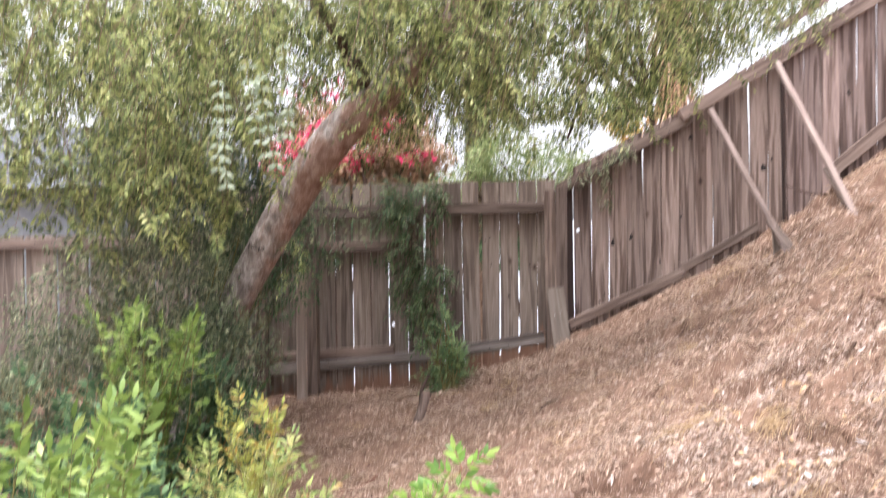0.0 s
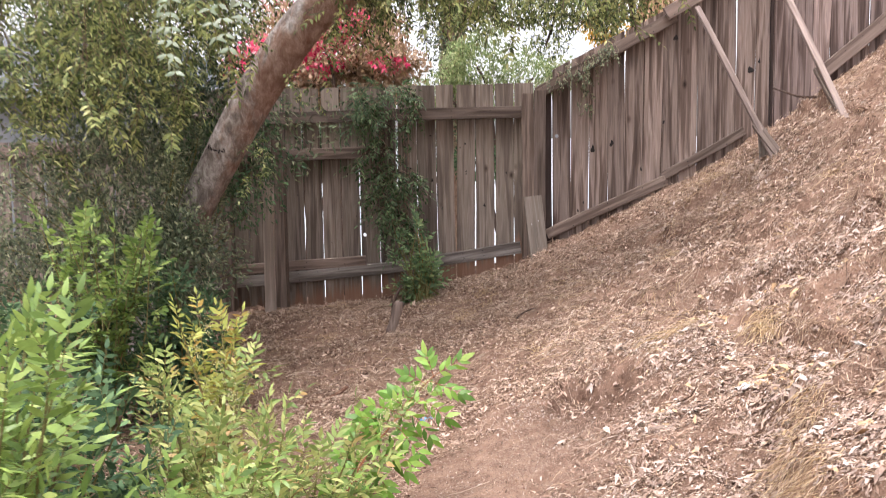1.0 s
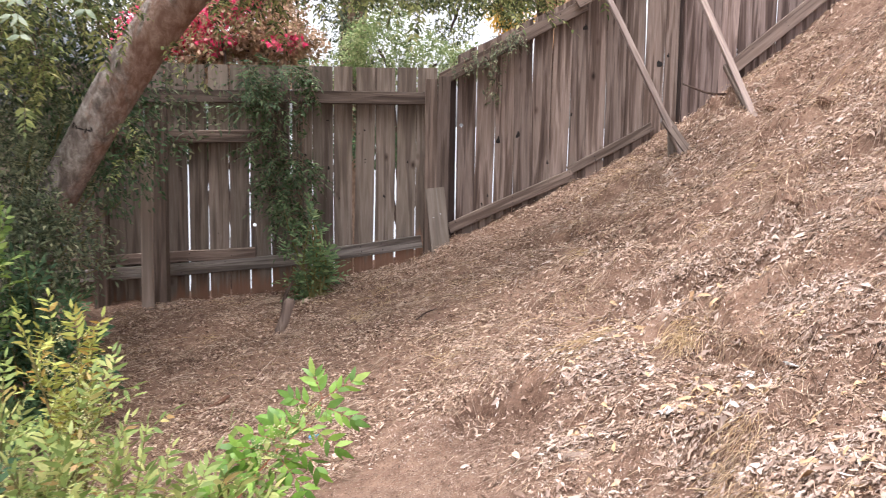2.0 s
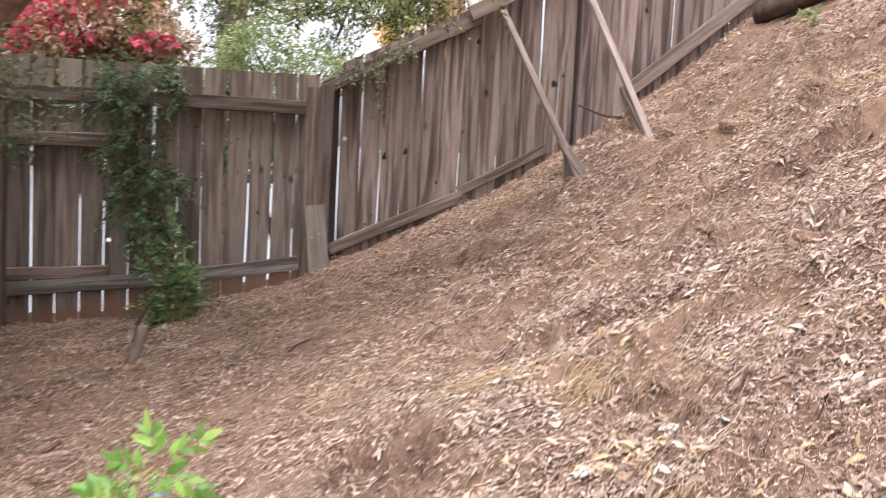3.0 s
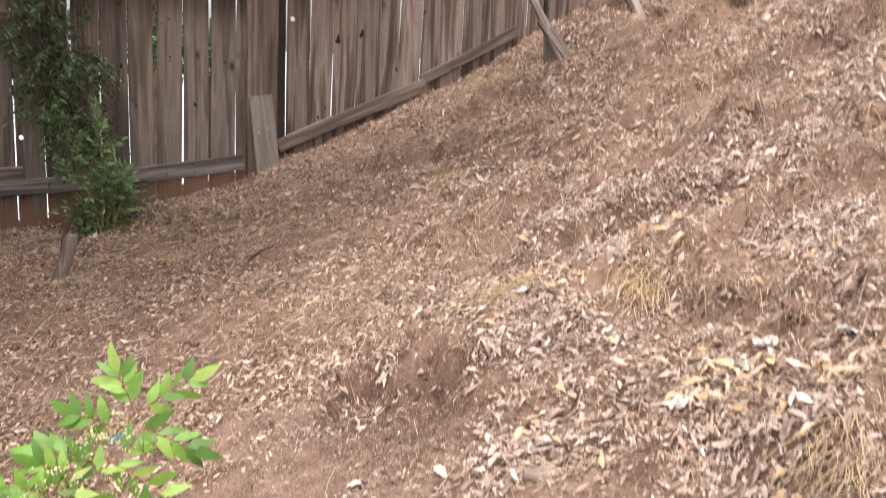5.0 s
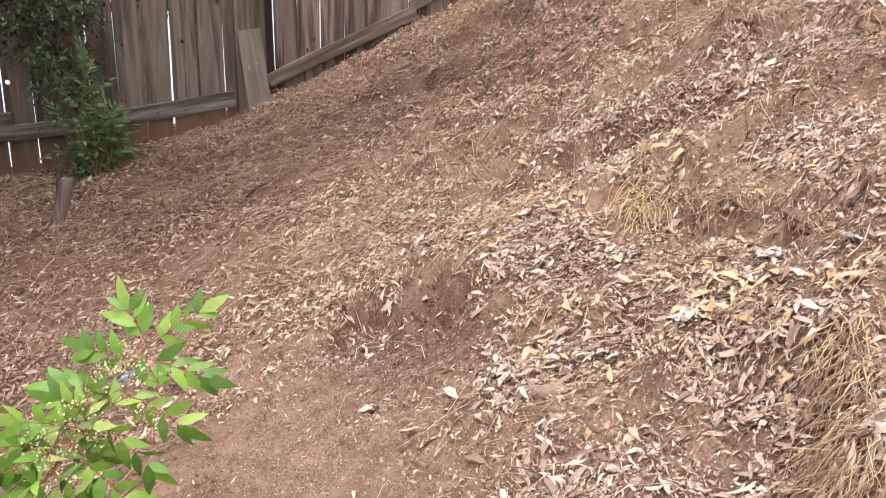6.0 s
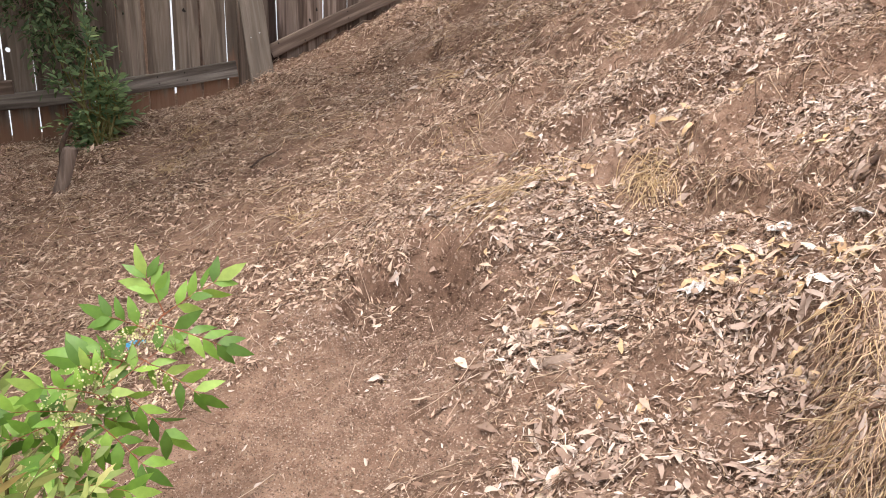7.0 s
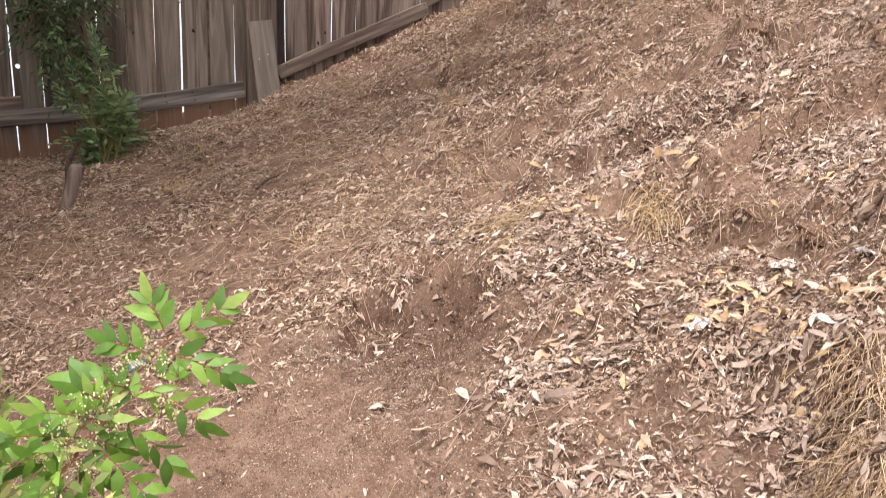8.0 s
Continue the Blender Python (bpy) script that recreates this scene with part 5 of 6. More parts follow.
far_tree("leafy_tree", (1.6, 3.4, lz(1.6, 3.4)), [(1.6, 3.4, lz(1.6, 3.4)), (1.5, 3.4, 0.4), (1.3, 3.3, 2.6), (1.0, 3.2, 3.6)], [0.06, 0.045, 0.03, 0.02],
         [((0.10, 2.6, 2.42), (0.5, 0.4, 0.22), 2280), ((0.75, 2.6, 2.42), (0.42, 0.4, 0.24), 1900), ((-0.45, 2.6, 2.6), (0.42, 0.4, 0.3), 2090), ((0.35, 2.7, 2.1), (0.22, 0.3, 0.14), 494), ((1.25, 2.6, 2.95), (0.7, 0.5, 0.35), 2850), ((0.3, 2.6, 3.05), (0.8, 0.5, 0.4), 3420), ((2.1, 2.6, 3.35), (0.7, 0.5, 0.4), 3040), ((1.2, 2.4, 3.7), (1.0, 0.6, 0.45), 4180), ((0.0, 2.5, 3.8), (0.9, 0.5, 0.4), 2850), ((2.7, 2.5, 3.9), (0.9, 0.6, 0.5), 3040), ((0.95, 2.5, 2.25), (0.2, 0.25, 0.2), 494), ((1.15, 2.7, 2.5), (0.38, 0.3, 0.2), 1300), ((1.75, 2.7, 2.95), (0.4, 0.3, 0.22), 1200)], 64, CROWN_GREEN, "leafy olive-green tree overhanging the fence", 0.05, 0.36)
far_tree("hedge_bush", (-0.1, 2.2, lz(-0.1, 2.2)), [(-0.1, 2.2, lz(-0.1, 2.2)), (-0.1, 2.2, 0.0), (-0.1, 2.2, 1.2)], [0.05, 0.04, 0.03],
         [((-0.35, 2.2, 1.85), (0.42, 0.3, 0.45), 3610), ((0.2, 2.1, 1.72), (0.4, 0.3, 0.28), 2090), ((-0.85, 2.3, 1.55), (0.25, 0.3, 0.3), 950), ((0.65, 2.2, 1.75), (0.3, 0.3, 0.2), 950)], 65, HEDGE, "light yellow-green hedge behind the fence", 0.045, 0.4)
far_tree("back_bush", (-1.0, 0.95, lz(-1.0, 0.95)), [(-1.0, 0.95, lz(-1.0, 0.95)), (-1.0, 0.95, 0.2), (-1.0, 0.95, 0.7)], [0.05, 0.04, 0.03],
         [((-0.25, 0.8, 0.93), (0.42, 0.2, 0.15), 1500), ((-0.9, 0.85, 0.95), (0.35, 0.2, 0.20), 1300), ((-1.6, 0.9, 1.06), (0.45, 0.2, 0.28), 2200), ((-2.2, 0.9, 1.05), (0.4, 0.2, 0.30), 1600)], 68, DARK_GREEN, "dark bush close behind the plank fence", 0.045, 0.4)
far_tree("distant_tree", (-6.5, 6.5, lz(-6.5, 6.5)), [(-6.5, 6.5, lz(-6.5, 6.5)), (-6.4, 6.5, -1.0), (-6.2, 6.5, 3.0)], [0.25, 0.2, 0.12],
         [((-5.6, 6.3, 4.2), (1.4, 1.0, 0.6), 1300), ((-3.8, 6.0, 2.6), (0.9, 0.9, 0.5), 900), ((-8.5, 6.5, 4.5), (1.4, 1.0, 1.0), 1000)], 66, GREY_GREEN, "broad grey-green tree far behind the garden", 0.09, 0.45)
far_tree("golden_tree", (1.3, 6.3, lz(1.3, 6.3)), [(1.3, 6.3, lz(1.3, 6.3)), (1.3, 6.3, 0.6), (1.3, 6.2, 2.0)], [0.08, 0.06, 0.03],
         [((1.3, 6.1, 2.75), (0.30, 0.3, 0.35), 900)], 67, GOLD_LEAF, "small tree with golden yellow leaves", 0.07, 0.4)
# palm with a skirt of dead fronds
palm = thing("palm_tree", (2.0, 6.2, lz(2.0, 6.2)), "palm with a hanging skirt of dead brown fronds", "palm tree", "trees beyond the fence")
po = np.array(palm.location)
part("trunk", limb_mesh("trunk", bez([po, (2.0, 6.2, 1.0), (2.05, 6.2, 5.6)], 20) - po, [0.2, 0.18, 0.17], 12, 0.05, 70), DARK_BARK, palm)
fr = Cloud(71)
for _ in range(420):
    a = fr.rng.uniform(0, 6.28)
    p0 = np.array([2.05, 6.2, fr.rng.uniform(3.0, 5.9)])
    out = np.array([math.cos(a), math.sin(a), 0])
    fr.leaf(p0 + out * 0.15, out * 0.45 + np.array([0, 0, -1.0]) + fr.rng.normal(0, 0.12, 3), out, fr.rng.uniform(0.6, 1.1), 0.035, 0.1)
sk = stuffed(part("frond_skirt", fr.leaves("frond_skirt"), FROND, palm))
sk.location = -palm.location
# neighbouring house
house = thing("house", (-8.5, 9.0, lz(-8.5, 9.0)), "neighbouring grey stucco house with a low shingle roof", "house")
hz = house.location.z
bm = bmesh.new()
bmesh.ops.create_cube(bm, size=1.0, matrix=Matrix.Translation((0, 0, (2.0 - hz) / 2)) @ Matrix.Diagonal((7.0, 5.0, 2.0 - hz, 1)))
bmesh.ops.bevel(bm, geom=list(bm.edges), offset=0.02, segments=1, affect="EDGES")
part("wall", bm, STUCCO, house)
bm = bmesh.new()
e = [bm.verts.new(c) for c in ((-3.9, -2.9, 1.95 - hz), (3.9, -2.9, 1.95 - hz), (3.9, 2.9, 1.95 - hz), (-3.9, 2.9, 1.95 - hz), (-2.2, 0, 3.3 - hz), (2.2, 0, 3.3 - hz))]
for f in ((0, 1, 5, 4), (1, 2, 5), (2, 3, 4, 5), (3, 0, 4), (3, 2, 1, 0)):
    bm.faces.new([e[i] for i in f])
part("roof", bm, ROOF, house)

# ---- things that lie on the slope ----
def stick(name, pts, r0, r1, mat, label, category, seed, group=""):
    o = np.array(pts[0])
    ob = part(name, limb_mesh(name, bez(pts, 12) - o, [r0, (r0 + r1) / 2, r1], 8, 0.1, seed), mat)
    ob.location = o
    return tagged(ob, label, category, group)


def on(x, y, up=0.0):
    return (x, y, gz1(x, y) + up)


stick("log", [on(3.02, -0.22, 0.06), on(3.15, -0.6, 0.08), on(3.35, -1.05, 0.10)], 0.07, 0.06, DARK_BARK, "dark fallen log lying near the top of the slope", "log", 81)
stick("branch", [(1.76, -0.36, 1.40), (1.88, -0.50, 1.335), (1.98, -0.56, 1.325), on(2.10, -0.62, 0.02)], 0.006, 0.009, DARK_BARK, "bent dark dead branch leaning by the prop foot", "branch", 82)
stick("stick", [on(2.33, -0.60, 0.012), on(2.44, -0.61, 0.02), on(2.55, -0.63, 0.015)], 0.014, 0.008, DARK_BARK, "dark dead stick lying on the slope", "stick", 83, "sticks")
stick("stick", [on(0.0, -1.60, 0.01), on(0.05, -1.58, 0.014), on(0.11, -1.55, 0.01)], 0.005, 0.003, DARK_BARK, "thin dark twig on the leaf litter", "stick", 84, "sticks")
stick("stick", [on(-1.06, -2.30, 0.015), on(-0.96, -2.22, 0.02), on(-0.88, -2.14, 0.015)], 0.013, 0.010, WOOD_KICK, "short reddish broken stick on the ground", "stick", 85, "sticks")
stick("stick", [on(1.30, -1.75, 0.01), on(1.42, -1.66, 0.02), on(1.6, -1.6, 0.012)], 0.006, 0.004, TWIG, "thin grey twig on the slope", "stick", 86, "sticks")
# old stake stump by the creeper
s0 = np.array(on(-0.80, -1.15, -0.04))
st = part("stake_stump", limb_mesh("stake_stump", bez([(0, 0, 0), (0.03, 0.02, 0.10), (0.062, 0.03, 0.20), (0.070, 0.03, 0.225)], 12), [0.038, 0.036, 0.031, 0.020], 9, 0.16, 87), WOOD_PALE)
st.location = s0
tagged(st, "short worn wooden stake stump leaning in the litter", "stake")
stick("stick", [on(-0.80, -0.92, -0.02), on(-0.79, -0.92, 0.12), (-0.74, -0.92, gz1(-0.79, -0.92) + 0.22)], 0.018, 0.008, DARK_BARK, "dark dead stem standing beside the stake stump", "stick", 88, "sticks")


def scrap(name, x, y, size, mat, label, category, seed, group=""):
    """A crumpled scrap of thin sheet."""
    r_ = np.random.default_rng(seed)
    n = 5
    bm_ = bmesh.new()
    g = [[bm_.verts.new(((i / (n - 1) - 0.5) * size * r_.uniform(0.8, 1.15), (j / (n - 1) - 0.5) * size * 0.7 * r_.uniform(0.75, 1.2), r_.uniform(0, 0.24) * size)) for i in range(n)] for j in range(n)]
    for j in range(n - 1):
        for i in range(n - 1):
            bm_.faces.new((g[j][i], g[j][i + 1], g[j + 1][i + 1], g[j + 1][i]))
    geo_ = bmesh.ops.solidify(bm_, geom=list(bm_.faces), thickness=0.0012)
    ob = part(name, bm_, mat)
    ob.location = (x, y, gz1(x, y) + 0.008)
    ob.rotation_euler = (r_.uniform(-0.2, 0.3), -0.3, r_.uniform(0, 6))
    return tagged(ob, label, category, group)


scrap("paper_scrap", 1.026, -3.80, 0.055, PAPER, "small crumpled white paper scrap on dry leaves", "scrap", 1, "paper scraps")
scrap("paper_scrap", 0.965, -3.645, 0.05, PAPER, "torn white paper scrap among dry leaves", "scrap", 2, "paper scraps")
scrap("paper_scrap", 0.70, -3.77, 0.045, PAPER, "small white scrap on the leaf litter", "scrap", 3, "paper scraps")
scrap("plastic_scrap", -0.40, -2.84, 0.055, BLUE, "small blue plastic scrap lying on the litter", "scrap", 4)
bm = bmesh.new()
bmesh.ops.create_icosphere(bm, subdivisions=2, radius=1)
for v in bm.verts:
    v.co = Vector((v.co.x * 0.042, v.co.y * 0.022, v.co.z * 0.018)) * (1 + 0.15 * noise.noise(v.co * 2.3))
sto = part("stone", bm, STONE)
sto.location = on(0.46, -3.69, 0.012)
tagged(sto, "flat brown stone half buried in leaves", "stone")


def tuft(x, y, n, length, lean, mat, seed, label, spread=0.06, name="grass_tuft", fan=0.5, thick=1.0):
    """Dry grass: bent thin blades from one root."""
    r_ = np.random.default_rng(seed)
    ob = thing(name, on(x, y), label, "dry grass", "dry grass tufts")
    lines, rad = [], []
    for _ in range(int(n * 1.8)):
        b = np.array([r_.normal(0, spread), r_.normal(0, spread), 0.0])
        b[2] = gz1(x + b[0], y + b[1]) - ob.location.z - 0.004
        d = unit(np.array(lean) + r_.normal(0, fan, 3))
        ln = length * r_.uniform(0.5, 1.2)
        sag = np.array([0, 0, -1.0]) * ln * r_.uniform(0.3, 0.9)
        ts = np.linspace(0, 1, 5)[:, None]
        bow = unit(r_.normal(0, 1, 3)) * ln * r_.uniform(0.05, 0.30)
        pts = b + d * ln * ts + sag * ts ** 2 + bow * ts * (1 - ts) + r_.normal(0, 0.02 * ln, (5, 3)) * ts
        gzv = ground_z(x + pts[:, 0], y + pts[:, 1]) - ob.location.z + 0.003
        pts[:, 2] = np.maximum(pts[:, 2], gzv)
        lines.append(pts), rad.append(r_.uniform(0.0005, 0.0012) * thick)
    stuffed(part("dry_grass", ribbon_mesh("dry_grass", lines, rad), mat, ob))
    return ob


tuft(0.96, -3.12, 62, 0.15, (-0.55, -0.75, 0.30), GOLD_STRAW, 1, "golden dry grass tuft hanging from the bank", 0.040, fan=0.34, thick=1.9)
tuft(0.74, -2.88, 45, 0.20, (-0.7, -0.25, 0.2), GOLD_STRAW, 2, "flattened golden dry grass on the slope", 0.06, fan=0.3, thick=1.8)
tuft(0.38, -2.55, 80, 0.22, (-0.5, 0.1, 0.2), STRAW, 3, "flattened pale dry grass stems", 0.12)
tuft(-0.20, -1.22, 90, 0.10, (0, 0, 0.9), STRAW, 4, "small upright pale dry grass tuft", 0.035)
tuft(-0.33, -1.27, 80, 0.10, (0, 0, 0.9), GOLD_STRAW, 5, "small upright dry grass tuft", 0.035)
tuft(0.15, -0.30, 70, 0.13, (-0.1, -0.3, 0.8), STRAW, 6, "dry grass tuft at the foot of the corner post", 0.05)
tuft(-0.10, -0.22, 60, 0.12, (0, -0.2, 0.9), STRAW, 7, "dry grass tuft along the fence foot", 0.06)
tuft(1.50, -0.86, 110, 0.14, (-0.1, -0.4, 0.6), STRAW, 8, "dry grass tuft at the foot of the prop", 0.05)
tuft(1.55, -2.62, 120, 0.13, (-0.5, -0.5, 0.3), STRAW, 9, "brown dry grass clump overhanging a small bank", 0.07)
tuft(1.78, -2.98, 120, 0.14, (-0.5, -0.4, 0.25), STRAW, 10, "brown dry root clump overhanging a bank", 0.08)
tuft(2.34, -1.97, 150, 0.17, (-0.3, -0.6, 0.4), STRAW, 11, "dry grass clump over a small burrow", 0.08)
tuft(-0.45, -2.55, 100, 0.16, (-0.3, 0, 0.3), STRAW, 18, "flattened dry grass on the lower slope", 0.12)
tuft(1.95, -1.25, 90, 0.16, (-0.5, -0.3, 0.3), STRAW, 19, "dry grass on the upper slope", 0.1)
tuft(2.6, -1.4, 110, 0.18, (-0.5, -0.3, 0.4), STRAW, 20, "dry grass on the upper slope", 0.12)
tuft(0.9, -0.95, 90, 0.15, (-0.5, -0.2, 0.3), STRAW, 21, "dry grass below the sloping fence", 0.12)
tuft(0.45, -0.55, 80, 0.14, (-0.4, -0.2, 0.3), STRAW, 22, "dry grass below the sloping fence", 0.12)
tuft(1.3, -0.55, 120, 0.15, (-0.4, -0.4, 0.3), GOLD_STRAW, 23, "dry grass below the sloping fence", 0.12)

TR = np.random.default_rng(55)
for k in range(60):
    tx, ty = TR.uniform(-1.3, 2.7), TR.uniform(-2.6, -0.30)
    tuft(tx, ty, 20, TR.uniform(0.08, 0.16), (TR.normal(-0.5, 0.5), TR.normal(-0.3, 0.4), TR.uniform(0.1, 0.5)), GOLD_STRAW if k % 3 == 0 else STRAW, 60 + k, "small dry grass tuft on the litter", 0.035, thick=1.3)


def bank_roots(y0, y1, edge_at, count, length, mat, seed, label):
    """Hair roots that hang over the edge of a bank."""
    r_ = np.random.default_rng(seed)
    ym = (y0 + y1) / 2
    ob = thing("root_mat", on(edge_at(ym), ym), label, "roots", "root mats")
    o = np.array(ob.location)
    lines, rad = [], []
    for _ in range(count):
        yy = r_.uniform(y0, y1)
        b = np.array([edge_at(yy) + r_.normal(0.015, 0.025), yy, 0.0])
        b[2] = gz1(b[0], b[1]) + r_.uniform(0, 0.012)
        ln = length * r_.uniform(0.4, 1.2)
        d = unit(np.array([-0.75 + r_.normal(0, 0.25), -0.35 + r_.normal(0, 0.45), r_.uniform(-0.1, 0.25)]))
        ts = np.linspace(0, 1, 6)[:, None]
        pts = b + d * ln * ts + np.array([0, 0, -1.0]) * ln * r_.uniform(0.3, 1.1) * ts ** 2 + unit(r_.normal(0, 1, 3)) * ln * r_.uniform(0.1, 0.8) * ts * (1 - ts) + r_.normal(0, 0.003, (6, 3))
        pts[:, 2] = np.maximum(pts[:, 2], ground_z(pts[:, 0], pts[:, 1]) + r_.uniform(0.001, 0.008))
        lines.append(pts - o), rad.append(r_.uniform(0.0005, 0.0015))
    stuffed(part("root_hair", ribbon_mesh("root_hair", lines, rad), mat, ob))
    return ob


def sod(x, y, size, seed, label):
    """A clod of earth and roots that overhangs the slope."""
    r_ = np.random.default_rng(seed)
    ob = thing("sod", on(x, y), label, "sod", "overhanging sods")
    bm_ = bmesh.new()
    bmesh.ops.create_icosphere(bm_, subdivisions=3, radius=1)
    for v in bm_.verts:
        k_ = 1 + 0.35 * noise.noise(v.co * 1.7 + Vector((seed, 0, 0))) + 0.18 * noise.noise(v.co * 5 + Vector((0, seed, 0)))
        v.co = Vector((v.co.x * size, v.co.y * size * 0.8, v.co.z * size * 0.42)) * k_
    lump = part("clod", bm_, SOIL, ob)
    lump.location = (0.05 * size, 0.05 * size, 0.06 * size)
    lump.rotation_euler = (0.25, -0.35, r_.uniform(0, 3))
    lines, rad = [], []
    for _ in range(60):
        a = r_.uniform(1.8, 6.2)
        b = np.array([math.cos(a) * size * r_.uniform(0.2, 0.95), math.sin(a) * size * 0.8 * r_.uniform(0.2, 0.95), size * r_.uniform(0.1, 0.5)])
        d = unit(np.array([-0.6 + r_.normal(0, 0.6), -0.5 + r_.normal(0, 0.6), r_.uniform(-0.2, 0.5)]))
        ln = size * r_.uniform(0.3, 1.2)
        ts = np.linspace(0, 1, 6)[:, None]
        bow = unit(r_.normal(0, 1, 3)) * ln * r_.uniform(0.1, 0.7)
        pts = b + d * ln * ts + np.array([0, 0, -1.0]) * ln * r_.uniform(0.3, 1.2) * ts ** 2 + bow * ts * (1 - ts)
        floor_ = ground_z(x + pts[:, 0], y + pts[:, 1]) - ob.location.z + 0.002
        pts[:, 2] = np.maximum(pts[:, 2], floor_)
        lines.append(pts), rad.append(r_.uniform(0.0007, 0.0018))
    stuffed(part("root_hair", ribbon_mesh("root_hair", lines, rad), ROOTS, ob))
    return ob


sod(1.52, -2.64, 0.075, 1, "brown root-bound sod overhanging the slope")
sod(1.64, -3.10, 0.07, 2, "brown root-bound sod overhanging the slope")
sod(2.38, -1.96, 0.06, 3, "dry grassy sod over a small burrow")
sod(2.10, -1.70, 0.06, 4, "brown root-bound sod on the upper slope")
sod(2.12, -0.98, 0.06, 5, "brown root-bound sod on the upper slope")
sod(1.09, -3.34, 0.06, 6, "root-bound sod with dry leaves at the bank edge")
sod(1.06, -3.62, 0.05, 7, "root-bound sod with dry leaves at the bank edge")
sod(2.75, -1.35, 0.07, 8, "brown root-bound sod on the upper slope")


def bank_a(y):
    return 0.73 + 0.05 * math.sin(9 * y) + 0.03 * math.sin(23 * y + 1) + 0.015 * math.sin(61 * y)


def bank_b(y):
    return 1.08 + 0.05 * math.sin(9.5 * (y + 3.1)) + 0.022 * math.sin(27 * y) + 0.010 * math.sin(63 * y)


bank_roots(-4.55, -4.05, bank_a, 620, 0.085, ROOTS, 1, "brown hair roots hanging over the eroded bank")
bank_roots(-4.50, -4.02, bank_a, 260, 0.10, GOLD_STRAW, 2, "straw-coloured roots hanging over the eroded bank")
bank_roots(-3.95, -3.05, bank_b, 260, 0.045, ROOTS, 3, "dark fine roots along the upper bank")

# larger fallen leaves, each lying by itself
FL = np.random.default_rng(21)
leaf_kinds = []
for v in range(5):
    me = raw_mesh("fallen_leaf", *curled_arrays(np.zeros((1, 3)), np.array([[1.0, 0, 0]]), np.array([[0, 0, 1.0]]), [0.055], [0.055 * 0.36], [FL.uniform(0.2, 0.9)], FL), True)
    me.materials.append(GOLD_LITTER if v < 3 else LITTER)
    leaf_kinds.append(me)
for v in range(140):
    x = FL.uniform(0.45, 1.35)
    y = FL.uniform(-4.25, -3.35) if v % 3 else FL.uniform(-3.4, -2.6)
    if v >= 70:
        cx, cy = ((0.93, -3.90), (0.72, -3.76), (0.52, -3.57), (0.82, -3.68))[v % 4]
        x, y = cx + FL.normal(0, 0.045), cy + FL.normal(0, 0.045)
    ob = part("fallen_leaf", leaf_kinds[v % 5], None)
    nrm = Vector(land_normal(np.array(x), np.array(y)))
    ob.rotation_mode = "QUATERNION"
    ob.rotation_quaternion = Vector((0, 0, 1)).rotation_difference(nrm) @ Euler((FL.normal(0, 0.3), FL.normal(0, 0.25), FL.uniform(0, 6.28))).to_quaternion()
    ob.location = on(x, y, 0.016)
    s_ = FL.uniform(0.6, 1.15) if v < 70 else FL.uniform(0.55, 1.0)
    ob.scale = (s_, s_, s_)
    tagged(ob, "curled golden-tan fallen leaf on the litter" if v % 5 < 3 else "bleached pale fallen leaf on the litter", "leaf", "large fallen leaves")

# ---- loose litter over the slope ----
LR = np.random.default_rng(77)


def cover(n, x0, x1, y0, y1, weight):
    x, y = LR.uniform(x0, x1, n), LR.uniform(y0, y1, n)
    fade = smooth(y0, y0 + 0.4, y) if y0 < -4.5 else 1.0
    keep = LR.uniform(0, 1, n) < weight(x, y) * fade
    return x[keep], y[keep]


def patch(x, y, s, off):
    return np.array([noise.noise((a * s, b * s, off)) for a, b in zip(x, y)])


def blob(x, y, cx, cy, rx, ry, turn=0.0):
    """0 in the middle of an ellipse, 1 at its rim, growing beyond."""
    c_, s_ = math.cos(turn), math.sin(turn)
    u, v = (x - cx) * c_ + (y - cy) * s_, (y - cy) * c_ - (x - cx) * s_
    return np.hypot(u / rx, v / ry)


def bare(x, y):
    """0 where the soil lies open, 1 where litter covers it."""
    rag = 0.42 * patch(x, y, 5.5, 51.0) + 0.42 * patch(x, y, 17.0, 53.0)
    keep = np.ones_like(x)
    for cx, cy, rx, ry, turn, least in ((0.29, -3.19, 0.25, 0.36, -0.32, 0.02), (-0.07, -3.48, 0.33, 0.58, -0.25, 0.05), (0.20, -3.62, 0.14, 0.26, -0.5, 0.15), (0.54, -2.98, 0.12, 0.13, 0.0, 0.35),
                                        (0.84, -3.02, 0.09, 0.15, 0.0, 0.30), (0.98, -2.35, 0.36, 0.10, -0.22, 0.07), (1.32, -2.53, 0.24, 0.08, -0.45, 0.15), (0.72, -2.52, 0.16, 0.10, 0.2, 0.30), (0.48, -3.87, 0.08, 0.07, 0.0, 0.45),
                                        (0.63, -4.00, 0.05, 0.12, 0.0, 0.35), (1.75, -1.75, 0.38, 0.16, 0.2, 0.35), (0.55, -2.25, 0.28, 0.07, 0.1, 0.40), (1.01, -3.45, 0.05, 0.20, 0.1, 0.45), (1.15, -1.95, 0.25, 0.10, -0.4, 0.45), (2.05, -1.25, 0.30, 0.10, 0.2, 0.45)):
        keep = np.minimum(keep, least + (1 - least) * smooth(0.70, 1.12, blob(x, y, cx, cy, rx, ry, turn) + rag))
    return keep * (0.42 + 0.58 * smooth(-0.28, 0.12, patch(x, y, 6.5, 61.0))) * (1 - 0.60 * (1 - smooth(-0.30, 0.02, patch(x, y, 1.9, 43.0))) * (1 - 0.6 * rightness(x, y)))


